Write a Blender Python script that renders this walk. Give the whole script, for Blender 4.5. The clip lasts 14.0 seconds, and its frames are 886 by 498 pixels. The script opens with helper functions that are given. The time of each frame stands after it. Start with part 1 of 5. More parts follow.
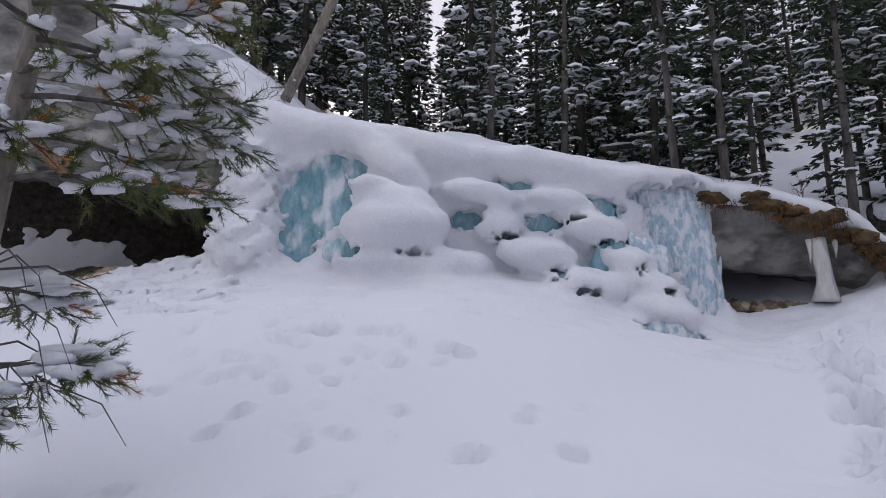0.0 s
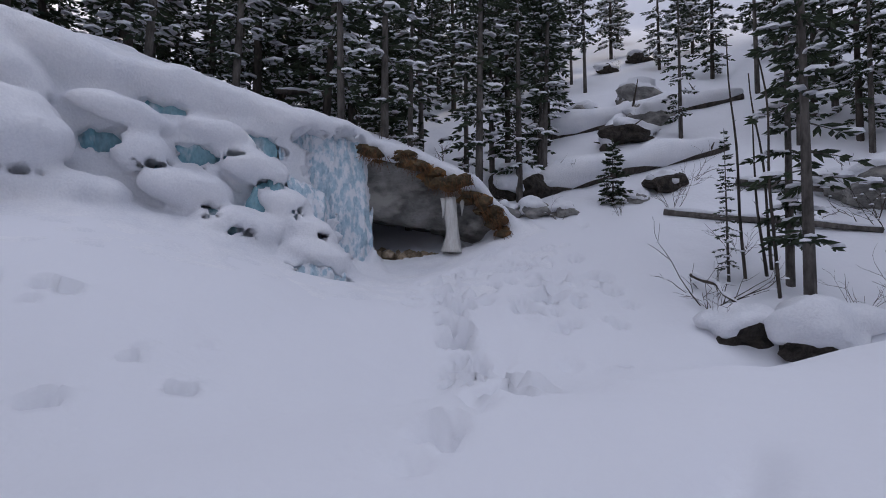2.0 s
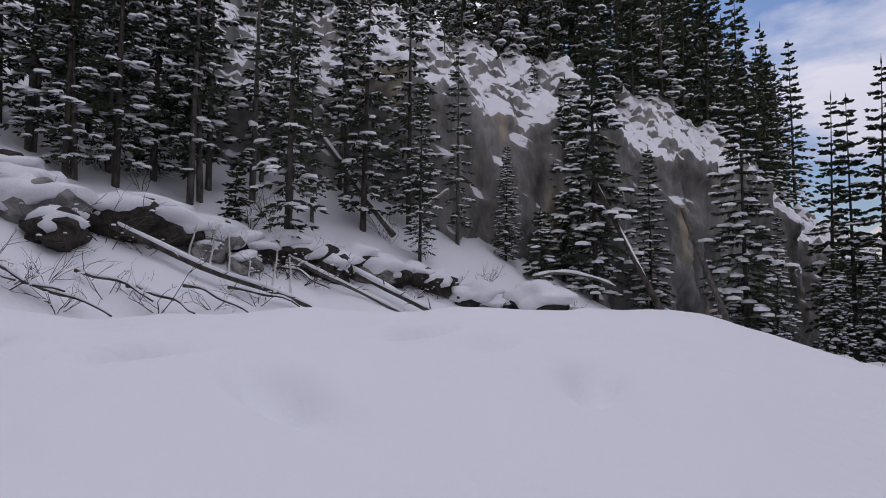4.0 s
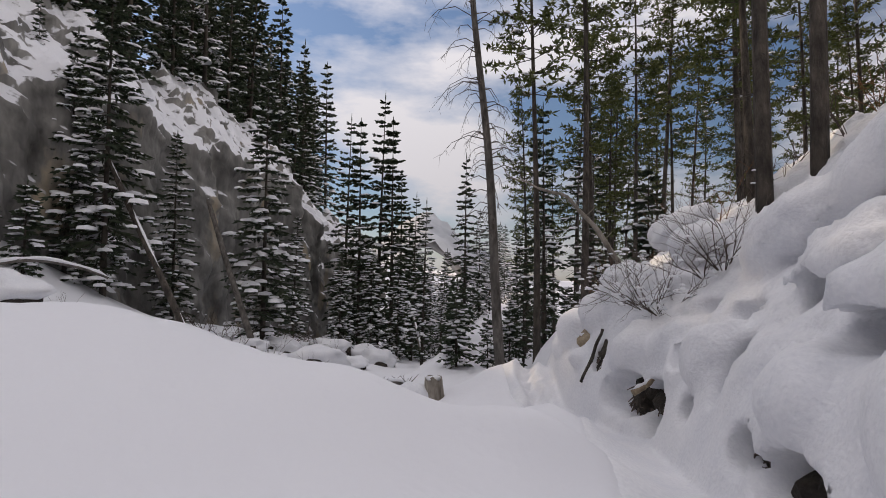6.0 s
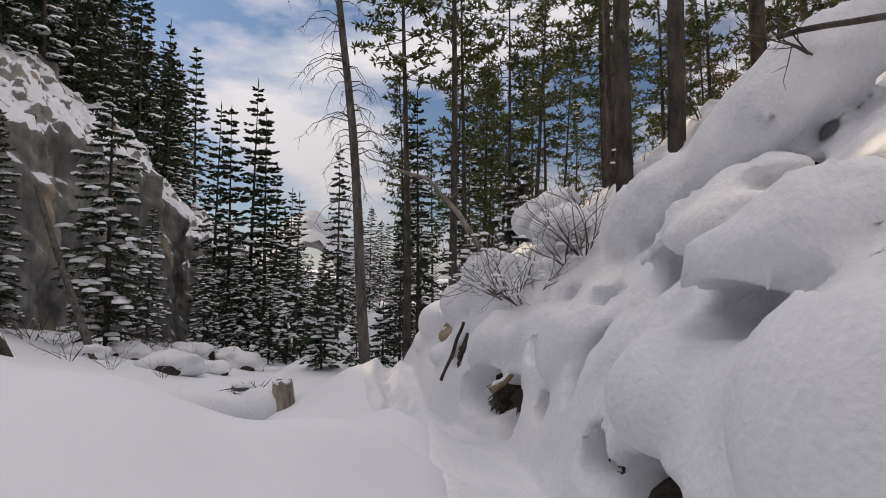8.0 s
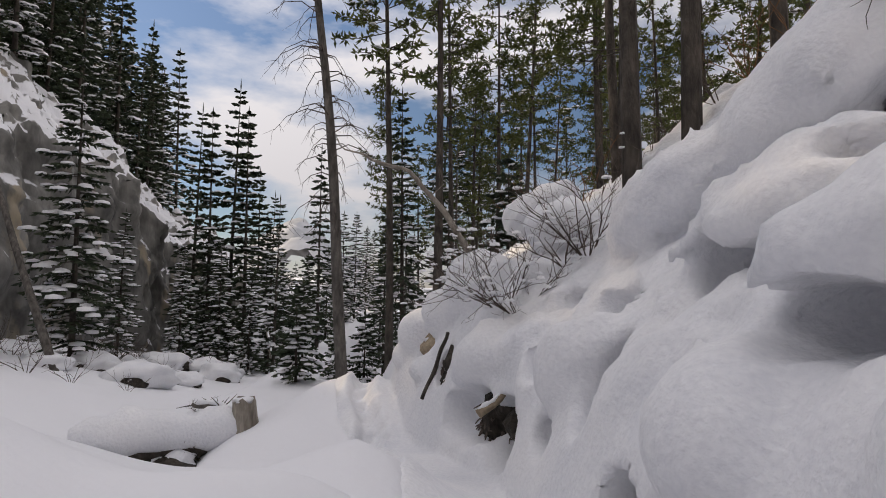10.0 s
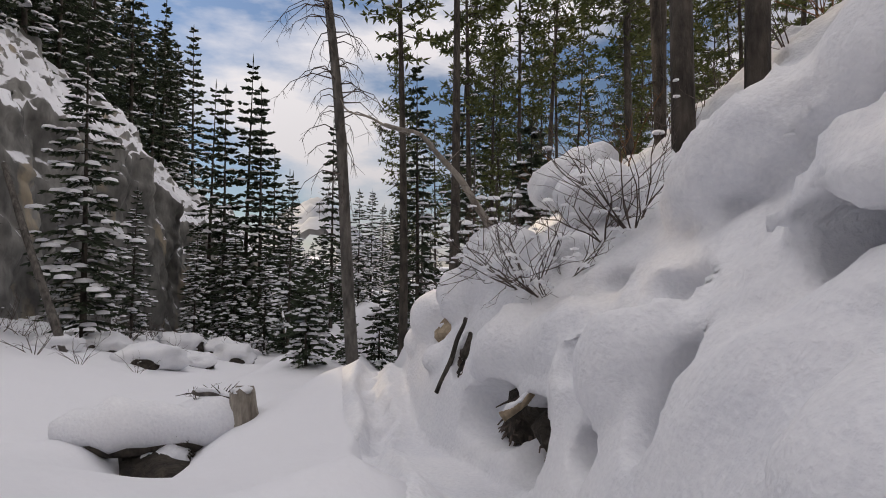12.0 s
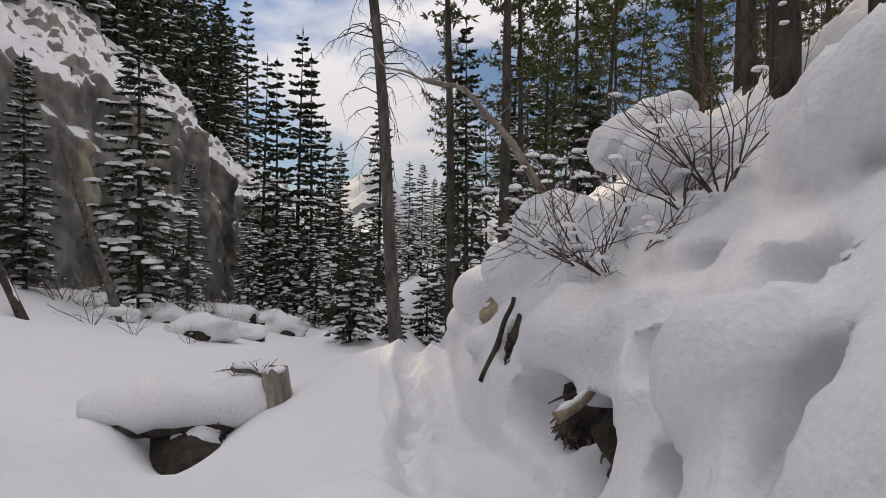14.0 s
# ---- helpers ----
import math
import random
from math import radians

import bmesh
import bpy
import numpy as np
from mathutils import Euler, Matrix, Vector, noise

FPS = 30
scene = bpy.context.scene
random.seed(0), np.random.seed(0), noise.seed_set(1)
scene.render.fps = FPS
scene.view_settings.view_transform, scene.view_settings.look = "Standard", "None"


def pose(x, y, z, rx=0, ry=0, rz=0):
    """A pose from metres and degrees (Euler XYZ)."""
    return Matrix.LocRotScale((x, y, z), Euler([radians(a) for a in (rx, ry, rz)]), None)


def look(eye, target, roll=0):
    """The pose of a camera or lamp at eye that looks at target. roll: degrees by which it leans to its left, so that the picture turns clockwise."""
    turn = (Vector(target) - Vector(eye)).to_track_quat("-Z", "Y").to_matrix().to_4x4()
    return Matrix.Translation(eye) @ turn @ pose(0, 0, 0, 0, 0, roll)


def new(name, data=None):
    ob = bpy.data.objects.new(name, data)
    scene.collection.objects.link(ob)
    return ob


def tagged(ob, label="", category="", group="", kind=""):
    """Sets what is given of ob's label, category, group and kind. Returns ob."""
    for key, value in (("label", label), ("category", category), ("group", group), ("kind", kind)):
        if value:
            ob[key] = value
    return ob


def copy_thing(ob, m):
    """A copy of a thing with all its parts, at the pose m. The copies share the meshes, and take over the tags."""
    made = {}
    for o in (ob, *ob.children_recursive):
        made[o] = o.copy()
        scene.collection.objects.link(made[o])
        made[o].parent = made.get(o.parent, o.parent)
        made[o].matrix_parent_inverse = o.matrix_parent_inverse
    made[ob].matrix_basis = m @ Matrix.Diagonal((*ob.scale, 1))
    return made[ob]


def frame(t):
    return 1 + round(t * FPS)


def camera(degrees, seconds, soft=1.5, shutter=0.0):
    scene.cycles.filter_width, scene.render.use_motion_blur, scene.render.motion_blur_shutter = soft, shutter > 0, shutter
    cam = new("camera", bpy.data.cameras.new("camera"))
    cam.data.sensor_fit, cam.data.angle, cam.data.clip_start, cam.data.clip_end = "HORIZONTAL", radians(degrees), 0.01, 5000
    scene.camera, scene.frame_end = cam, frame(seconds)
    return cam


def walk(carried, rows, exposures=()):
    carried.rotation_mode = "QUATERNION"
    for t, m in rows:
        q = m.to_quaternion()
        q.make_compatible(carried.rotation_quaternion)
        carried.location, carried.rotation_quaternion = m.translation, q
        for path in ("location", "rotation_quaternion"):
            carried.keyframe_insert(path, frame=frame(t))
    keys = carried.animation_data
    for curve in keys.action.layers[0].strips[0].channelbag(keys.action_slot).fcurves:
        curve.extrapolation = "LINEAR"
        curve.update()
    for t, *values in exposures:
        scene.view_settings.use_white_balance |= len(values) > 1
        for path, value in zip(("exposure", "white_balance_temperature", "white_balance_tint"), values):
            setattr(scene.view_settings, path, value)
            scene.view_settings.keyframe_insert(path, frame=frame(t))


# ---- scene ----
cam = camera(75.0, 14.0, soft=0.95)
PATH = [
    (0, (-0.022, -0.25, 1.645), (-0.024, 1.729, 1.938), -0.2),
    (0.5, (0.05, -0.222, 1.609), (0.165, 1.758, 1.872), -0.2),
    (1, (0.111, -0.176, 1.523), (0.441, 1.784, 1.749), 0.1),
    (1.5, (0.351, -0.101, 1.389), (0.973, 1.79, 1.579), 0.2),
    (2, (0.571, -0.171, 1.399), (1.592, 1.543, 1.537), 0.4),
    (2.5, (0.7, -0.208, 1.417), (2.16, 1.156, 1.509), 0.6),
    (3, (0.706, -0.343, 1.443), (2.518, 0.499, 1.519), 0.7),
    (3.5, (0.729, -0.462, 1.383), (2.722, -0.325, 1.475), 0.7),
    (4, (0.724, -0.679, 1.36), (2.604, -1.352, 1.471), 0.4),
    (4.2, (0.696, -0.794, 1.356), (2.458, -1.732, 1.473), 0.3),
    (6.3, (0.154, -2.424, 1.311), (1.014, -4.226, 1.420), 1.0),
    (6.5, (0.099, -2.536, 1.301), (0.906, -4.363, 1.410), 0.8),
    (7, (0.089, -2.785, 1.264), (0.782, -4.658, 1.377), 0.7),
    (7.5, (0.202, -3.077, 1.206), (0.827, -4.973, 1.326), 0.9),
    (8, (0.170, -3.422, 1.180), (0.746, -5.334, 1.293), 0.6),
    (10.3, (0.495, -4.648, 1.118), (1.030, -6.570, 1.264), 0.8),
    (10.5, (0.536, -4.737, 1.125), (1.082, -6.656, 1.265), 0.8),
    (11, (0.538, -5.040, 1.133), (1.104, -6.954, 1.249), 0.8),
    (11.5, (0.560, -5.279, 1.107), (1.129, -7.194, 1.197), 0.8),
    (12, (0.679, -5.514, 1.129), (1.273, -7.422, 1.200), 0.7),
    (12.5, (0.684, -5.778, 1.119), (1.302, -7.679, 1.173), 0.7),
    (13, (0.669, -5.967, 1.121), (1.311, -7.861, 1.157), 0.9),
    (13.5, (0.751, -6.174, 1.090), (1.446, -8.049, 1.089), 0.9),
    (14, (0.864, -6.361, 1.118), (1.627, -8.209, 1.096), 0.9),
]
walk(cam, [(t, look(eye, target, roll)) for t, eye, target, roll in PATH],
     exposures=[(0, -0.3, 5850, 17), (1.2, -0.4, 5650, 17), (2.5, -0.68, 5600, 17), (4.2, -0.5, 6000, 21), (6.3, -0.42, 6500, 15), (14, -0.3, 6600, 14)])

# ---- sky and sun ----
SUN_FROM = Vector((0.845, -0.05, 0.505)).normalized()
world = bpy.data.worlds.new("sky")
world.use_nodes = True
scene.world = world
wn, wl = world.node_tree.nodes, world.node_tree.links
wn.clear()
w_out = wn.new("ShaderNodeOutputWorld")
w_bg = wn.new("ShaderNodeBackground")
w_sky = wn.new("ShaderNodeTexSky")
w_sky.sky_type, w_sky.sun_disc = "NISHITA", False
w_sky.sun_elevation = math.asin(SUN_FROM.z)
w_sky.sun_rotation = math.atan2(SUN_FROM.x, SUN_FROM.y)
w_sky.air_density, w_sky.dust_density, w_sky.ozone_density = 1.0, 0.4, 2.0
w_co = wn.new("ShaderNodeTexCoord")
w_map = wn.new("ShaderNodeMapping")
w_map.inputs["Scale"].default_value = (1.0, 1.0, 2.6)
w_map.inputs["Location"].default_value = (0.35, 0.2, 0.1)
w_noise = wn.new("ShaderNodeTexNoise")
w_noise.inputs["Scale"].default_value, w_noise.inputs["Detail"].default_value, w_noise.inputs["Roughness"].default_value = 2.1, 7.0, 0.55
w_ramp = wn.new("ShaderNodeValToRGB")
w_ramp.color_ramp.elements[0].position, w_ramp.color_ramp.elements[1].position = 0.52, 0.66
w_mix = wn.new("ShaderNodeMix")
w_mix.data_type = "RGBA"
w_mix.inputs["B"].default_value = (8.6, 8.5, 8.6, 1)
wl.new(w_co.outputs["Generated"], w_map.inputs["Vector"])
wl.new(w_map.outputs["Vector"], w_noise.inputs["Vector"])
w_sep, w_add = wn.new("ShaderNodeSeparateXYZ"), wn.new("ShaderNodeMath")
w_add.operation, w_add.inputs[1].default_value = "MULTIPLY_ADD", 0.3
wl.new(w_co.outputs["Generated"], w_sep.inputs["Vector"])
wl.new(w_sep.outputs["Z"], w_add.inputs[0])
wl.new(w_noise.outputs["Fac"], w_add.inputs[2])
wl.new(w_add.outputs[0], w_ramp.inputs["Fac"])
wl.new(w_ramp.outputs["Color"], w_mix.inputs["Factor"])
wl.new(w_sky.outputs["Color"], w_mix.inputs["A"])
# thin cloud, brightest overhead and towards the sun
w_dot, w_rng, w_mul = wn.new("ShaderNodeVectorMath"), wn.new("ShaderNodeMapRange"), wn.new("ShaderNodeMix")
w_dot.operation = "DOT_PRODUCT"
w_dot.inputs[1].default_value = Vector((0.3, -0.12, 0.94)).normalized()
w_rng.inputs["From Min"].default_value, w_rng.inputs["From Max"].default_value = 0.0, 1.0
w_rng.inputs["To Min"].default_value, w_rng.inputs["To Max"].default_value = 0.6, 2.4
w_mul.data_type, w_mul.blend_type = "RGBA", "MULTIPLY"
w_mul.inputs["Factor"].default_value = 1.0
wl.new(w_co.outputs["Generated"], w_dot.inputs[0])
wl.new(w_dot.outputs["Value"], w_rng.inputs["Value"])
wl.new(w_mix.outputs["Result"], w_mul.inputs["A"])
wl.new(w_rng.outputs["Result"], w_mul.inputs["B"])
wl.new(w_mul.outputs["Result"], w_bg.inputs["Color"])
w_bg.inputs["Strength"].default_value = 0.075
wl.new(w_bg.outputs["Background"], w_out.inputs["Surface"])

sun = new("sun", bpy.data.lights.new("sun", "SUN"))
sun.data.energy, sun.data.angle, sun.data.color = 4.5, radians(0.6), (1.0, 0.80, 0.52)
sun.matrix_world = look(SUN_FROM * 100, (0, 0, 0))

# ---- materials ----
def surf(name, c1, c2, scale=4.0, rough=0.7, relief=0.3, fine=30.0, c3=None, stretch=(1, 1, 1), at3=0.62, spec=0.3):
    """Two colours by broad noise, an optional third in patches, fine grain and relief."""
    m = bpy.data.materials.new(name)
    m.use_nodes = True
    n, l = m.node_tree.nodes, m.node_tree.links
    b = n["Principled BSDF"]
    co, mp = n.new("ShaderNodeTexCoord"), n.new("ShaderNodeMapping")
    mp.inputs["Scale"].default_value = stretch
    l.new(co.outputs["Object"], mp.inputs["Vector"])
    big, small = n.new("ShaderNodeTexNoise"), n.new("ShaderNodeTexNoise")
    for t, s, d in ((big, scale, 5), (small, fine, 4)):
        t.inputs["Scale"].default_value, t.inputs["Detail"].default_value = s, d
        l.new(mp.outputs["Vector"], t.inputs["Vector"])
    ramp = n.new("ShaderNodeValToRGB")
    ramp.color_ramp.elements[0].position, ramp.color_ramp.elements[1].position = 0.32, 0.68
    ramp.color_ramp.elements[0].color, ramp.color_ramp.elements[1].color = (*c1, 1), (*c2, 1)
    l.new(big.outputs["Fac"], ramp.inputs["Fac"])
    grain = n.new("ShaderNodeMix")
    grain.data_type, grain.blend_type = "RGBA", "OVERLAY"
    grain.inputs["Factor"].default_value = 0.35
    l.new(ramp.outputs["Color"], grain.inputs["A"])
    l.new(small.outputs["Fac"], grain.inputs["B"])
    last = grain.outputs["Result"]
    if c3:
        third = n.new("ShaderNodeTexNoise")
        third.inputs["Scale"].default_value, third.inputs["Detail"].default_value = scale * 0.6, 8
        sh = n.new("ShaderNodeMapping")
        sh.inputs["Location"].default_value, sh.inputs["Scale"].default_value = (7, 3, 5), stretch
        l.new(co.outputs["Object"], sh.inputs["Vector"])
        l.new(sh.outputs["Vector"], third.inputs["Vector"])
        r3 = n.new("ShaderNodeValToRGB")
        r3.color_ramp.elements[0].position, r3.color_ramp.elements[1].position = at3 - 0.06, at3 + 0.06
        l.new(third.outputs["Fac"], r3.inputs["Fac"])
        mix = n.new("ShaderNodeMix")
        mix.data_type = "RGBA"
        mix.inputs["B"].default_value = (*c3, 1)
        l.new(r3.outputs["Color"], mix.inputs["Factor"])
        l.new(last, mix.inputs["A"])
        last = mix.outputs["Result"]
    l.new(last, b.inputs["Base Color"])
    b.inputs["Roughness"].default_value = rough
    b.inputs["Specular IOR Level"].default_value = spec
    if relief:
        add = n.new("ShaderNodeMath")
        add.operation = "MULTIPLY_ADD"
        add.inputs[1].default_value = 0.4
        l.new(small.outputs["Fac"], add.inputs[0])
        l.new(big.outputs["Fac"], add.inputs[2])
        bp = n.new("ShaderNodeBump")
        bp.inputs["Strength"].default_value, bp.inputs["Distance"].default_value = relief, 0.08
        l.new(add.outputs[0], bp.inputs["Height"])
        l.new(bp.outputs["Normal"], b.inputs["Normal"])
    return m


def snowed(m, low=0.42, high=0.6, wobble=0.5, scale=2.5):
    """Lays snow on whatever faces up in a material."""
    n, l = m.node_tree.nodes, m.node_tree.links
    b = n["Principled BSDF"]
    was = b.inputs["Base Color"].links[0].from_socket
    geo, sep, tex = n.new("ShaderNodeNewGeometry"), n.new("ShaderNodeSeparateXYZ"), n.new("ShaderNodeTexNoise")
    tex.inputs["Scale"].default_value, tex.inputs["Detail"].default_value = scale, 5
    co = n.new("ShaderNodeTexCoord")
    l.new(co.outputs["Object"], tex.inputs["Vector"])
    l.new(geo.outputs["Normal"], sep.inputs["Vector"])
    mul = n.new("ShaderNodeMath")
    mul.operation = "MULTIPLY_ADD"
    mul.inputs[1].default_value = wobble
    l.new(tex.outputs["Fac"], mul.inputs[0])
    l.new(sep.outputs["Z"], mul.inputs[2])
    mr = n.new("ShaderNodeMapRange")
    mr.inputs["From Min"].default_value, mr.inputs["From Max"].default_value = low + wobble / 2, high + wobble / 2
    l.new(mul.outputs[0], mr.inputs["Value"])
    mix = n.new("ShaderNodeMix")
    mix.data_type = "RGBA"
    mix.inputs["B"].default_value = (0.76, 0.765, 0.80, 1)
    l.new(mr.outputs["Result"], mix.inputs["Factor"])
    l.new(was, mix.inputs["A"])
    l.new(mix.outputs["Result"], b.inputs["Base Color"])
    return m


M_SNOW = surf("snow", (0.70, 0.71, 0.75), (0.80, 0.80, 0.82), 1.2, 0.65, 0.5, 24)
M_CRUST = surf("crusted snow", (0.80, 0.82, 0.86), (0.88, 0.88, 0.9), 6, 0.55, 0.45, 22)
M_ICE = surf("blue ice", (0.13, 0.30, 0.36), (0.30, 0.48, 0.54), 2.2, 0.16, 0.6, 9, c3=(0.74, 0.78, 0.82), stretch=(1.6, 1.6, 0.9), at3=0.57, spec=0.6)
M_RIME = surf("rimed ice", (0.33, 0.48, 0.58), (0.5, 0.62, 0.70), 6.0, 0.35, 0.8, 14, c3=(0.78, 0.80, 0.84), stretch=(2.0, 2.0, 1.1), at3=0.5, spec=0.5)
M_GREYICE = surf("cloudy ice", (0.52, 0.50, 0.46), (0.68, 0.67, 0.64), 3, 0.25, 0.4, 14, stretch=(2, 2, 0.5), spec=0.5)
M_ROCK = surf("limestone", (0.10, 0.098, 0.094), (0.31, 0.30, 0.28), 1.6, 0.85, 1.0, 13, c3=(0.40, 0.38, 0.345), stretch=(1, 1, 1.6), at3=0.6)
M_CLIFF = snowed(surf("cliff limestone", (0.10, 0.098, 0.094), (0.27, 0.265, 0.25), 0.9, 0.9, 1.0, 5, c3=(0.40, 0.34, 0.25), stretch=(1, 1, 0.3), at3=0.66), 0.5, 0.58, 0.7, 1.3)
M_GROUND = snowed(surf("stony ground", (0.10, 0.09, 0.08), (0.24, 0.22, 0.20), 1.2, 0.9, 0.35, 9), 0.1, 0.22, 0.25, 1.2)
M_TURF = surf("dead turf", (0.04, 0.033, 0.022), (0.13, 0.09, 0.045), 5, 0.95, 1.0, 26, c3=(0.24, 0.12, 0.04), at3=0.63)
# soil of the banks; also painted in as shade in caves and bank gaps
M_SOILSHADE = surf("dark soil and shade", (0.018, 0.016, 0.014), (0.06, 0.05, 0.04), 6, 0.9, 1.0, 24)
M_STONE = surf("ochre stone", (0.20, 0.15, 0.10), (0.42, 0.34, 0.24), 5, 0.85, 0.6, 26)
M_BARK = surf("grey bark", (0.055, 0.05, 0.045), (0.16, 0.145, 0.13), 7, 0.9, 0.9, 24, stretch=(1, 1, 0.35))
M_BARKDARK = surf("dark bark", (0.03, 0.026, 0.023), (0.10, 0.085, 0.07), 7, 0.9, 0.9, 24, stretch=(1, 1, 0.35))
M_DEAD = surf("dead wood", (0.14, 0.12, 0.10), (0.30, 0.27, 0.23), 6, 0.85, 0.6, 24, stretch=(1, 1, 0.3))
M_TWIG = surf("twig bark", (0.05, 0.04, 0.035), (0.13, 0.10, 0.085), 8, 0.85, 0.2, 30)
M_RUSTTWIG = surf("rusty twig", (0.10, 0.05, 0.025), (0.24, 0.12, 0.05), 8, 0.85, 0.2, 30)
M_NEEDLE = surf("spruce needles", (0.028, 0.042, 0.028), (0.07, 0.09, 0.05), 1.5, 0.7, 0, 12)
M_PINE = surf("pine needles", (0.065, 0.088, 0.032), (0.17, 0.18, 0.055), 1.2, 0.65, 0, 12)
M_DRY = surf("dry orange needles", (0.35, 0.14, 0.03), (0.5, 0.24, 0.06), 6, 0.8, 0, 20)
M_FARSNOW = surf("far mountain snow", (0.28, 0.30, 0.34), (0.55, 0.56, 0.58), 0.012, 0.9, 0.3, 0.06)
M_WATER = surf("dark creek water", (0.008, 0.009, 0.010), (0.02, 0.02, 0.02), 2, 0.08, 0.1, 8, spec=0.5)

# ---- building tools ----
class Geo:
    """Collects vertices and faces for one mesh."""

    def __init__(self):
        self.v, self.f, self.n = [], [], 0

    def add(self, v, f):
        self.v.append(np.asarray(v, float))
        self.f.extend(tuple(int(i) + self.n for i in q) for q in f)
        self.n += len(v)

    def mesh(self, name, material, smooth=True):
        me = bpy.data.meshes.new(name)
        me.from_pydata(np.concatenate(self.v).tolist() if self.v else [], [], self.f)
        me.materials.append(material)
        me.polygons.foreach_set("use_smooth", [smooth] * len(me.polygons))
        me.update()
        return me


def part(name, geo, material, parent=None, label="", smooth=True):
    """Links a Geo or a bmesh as one mesh object, under a thing or a part."""
    if isinstance(geo, Geo):
        me = geo.mesh(name, material, smooth)
    elif isinstance(geo, bpy.types.Mesh):
        me = geo
    else:
        me = bpy.data.meshes.new(name)
        geo.to_mesh(me)
        geo.free()
        me.materials.append(material)
        me.polygons.foreach_set("use_smooth", [smooth] * len(me.polygons))
    ob = new(name, me)
    if parent:
        ob.parent = parent
    return tagged(ob, label)


def thing(name, place, label, category, group="", turn=0.0):
    ob = new(name)
    ob.matrix_basis = pose(*place, 0, 0, turn)
    return tagged(ob, label, category, group)


def tube(points, radii, n=6, cap=True):
    """A round limb through points."""
    p = np.asarray(points, float)
    r = np.broadcast_to(np.asarray(radii, float), (len(p),))
    d = np.gradient(p, axis=0)
    d /= np.linalg.norm(d, axis=1)[:, None] + 1e-9
    ref = np.where(np.abs(d[:, 2:3]) > 0.9, np.array([[1.0, 0, 0]]), np.array([[0, 0, 1.0]]))
    a = np.cross(d, ref)
    a /= np.linalg.norm(a, axis=1)[:, None] + 1e-9
    b = np.cross(d, a)
    an = np.arange(n) * 2 * math.pi / n
    ring = p[:, None] + r[:, None, None] * (a[:, None] * np.cos(an)[None, :, None] + b[:, None] * np.sin(an)[None, :, None])
    v = ring.reshape(-1, 3)
    f = []
    for i in range(len(p) - 1):
        for j in range(n):
            k = (j + 1) % n
            f.append((i * n + j, i * n + k, (i + 1) * n + k, (i + 1) * n + j))
    if cap:
        f.append(tuple(range(n))[::-1])
        f.append(tuple((len(p) - 1) * n + j for j in range(n)))
    return v, f


def bent(p0, p1, sag=0.0, wob=0.0, n=8, rng=random):
    """Points from p0 to p1 with a sag and some wobble."""
    p0, p1 = np.asarray(p0, float), np.asarray(p1, float)
    s = np.linspace(0, 1, n)[:, None]
    q = p0 + (p1 - p0) * s
    q[:, 2] -= (sag * 4 * s * (1 - s))[:, 0]
    ph = [rng.uniform(0, 6) for _ in range(6)]
    for k in range(3):
        q[:, k] += (wob * s * np.sin(s * 5 + ph[k]) + wob * 0.5 * s * np.sin(s * 11 + ph[k + 3]))[:, 0]
    return q


def dome(c, r, rng, flat=0.55, n=7):
    """A small lump of snow, open below."""
    an = np.arange(n) * 2 * math.pi / n + rng.uniform(0, 1)
    w = np.array([rng.uniform(0.75, 1.2) for _ in range(n)])
    low = np.stack([np.cos(an) * w, np.sin(an) * w, -0.35 * np.ones(n)], 1)
    mid = np.stack([np.cos(an) * w * 0.88, np.sin(an) * w * 0.88, 0.35 * np.ones(n)], 1)
    top = np.array([[0, 0, 0.72]])
    v = np.concatenate([low, mid, top]) * np.array([1, 1, flat]) * r + np.asarray(c)
    f = [(j, (j + 1) % n, n + (j + 1) % n, n + j) for j in range(n)] + [(n + j, n + (j + 1) % n, 2 * n) for j in range(n)]
    return v, f


def ico(c, r, rng, sub=2, rough=0.15, squash=(1, 1, 1)):
    """A rounded uneven lump as (verts, faces)."""
    bm = bmesh.new()
    bmesh.ops.create_icosphere(bm, subdivisions=sub, radius=1.0)
    off = Vector((rng.uniform(0, 50), rng.uniform(0, 50), rng.uniform(0, 50)))
    v = []
    for q in bm.verts:
        k = 1 + rough * noise.noise(q.co * 1.4 + off) * 2 + rough * 0.5 * noise.noise(q.co * 3.1 + off)
        v.append([q.co[i] * k * r * squash[i] + c[i] for i in range(3)])
    f = [tuple(x.index for x in q.verts) for q in bm.faces]
    bm.free()
    return v, f


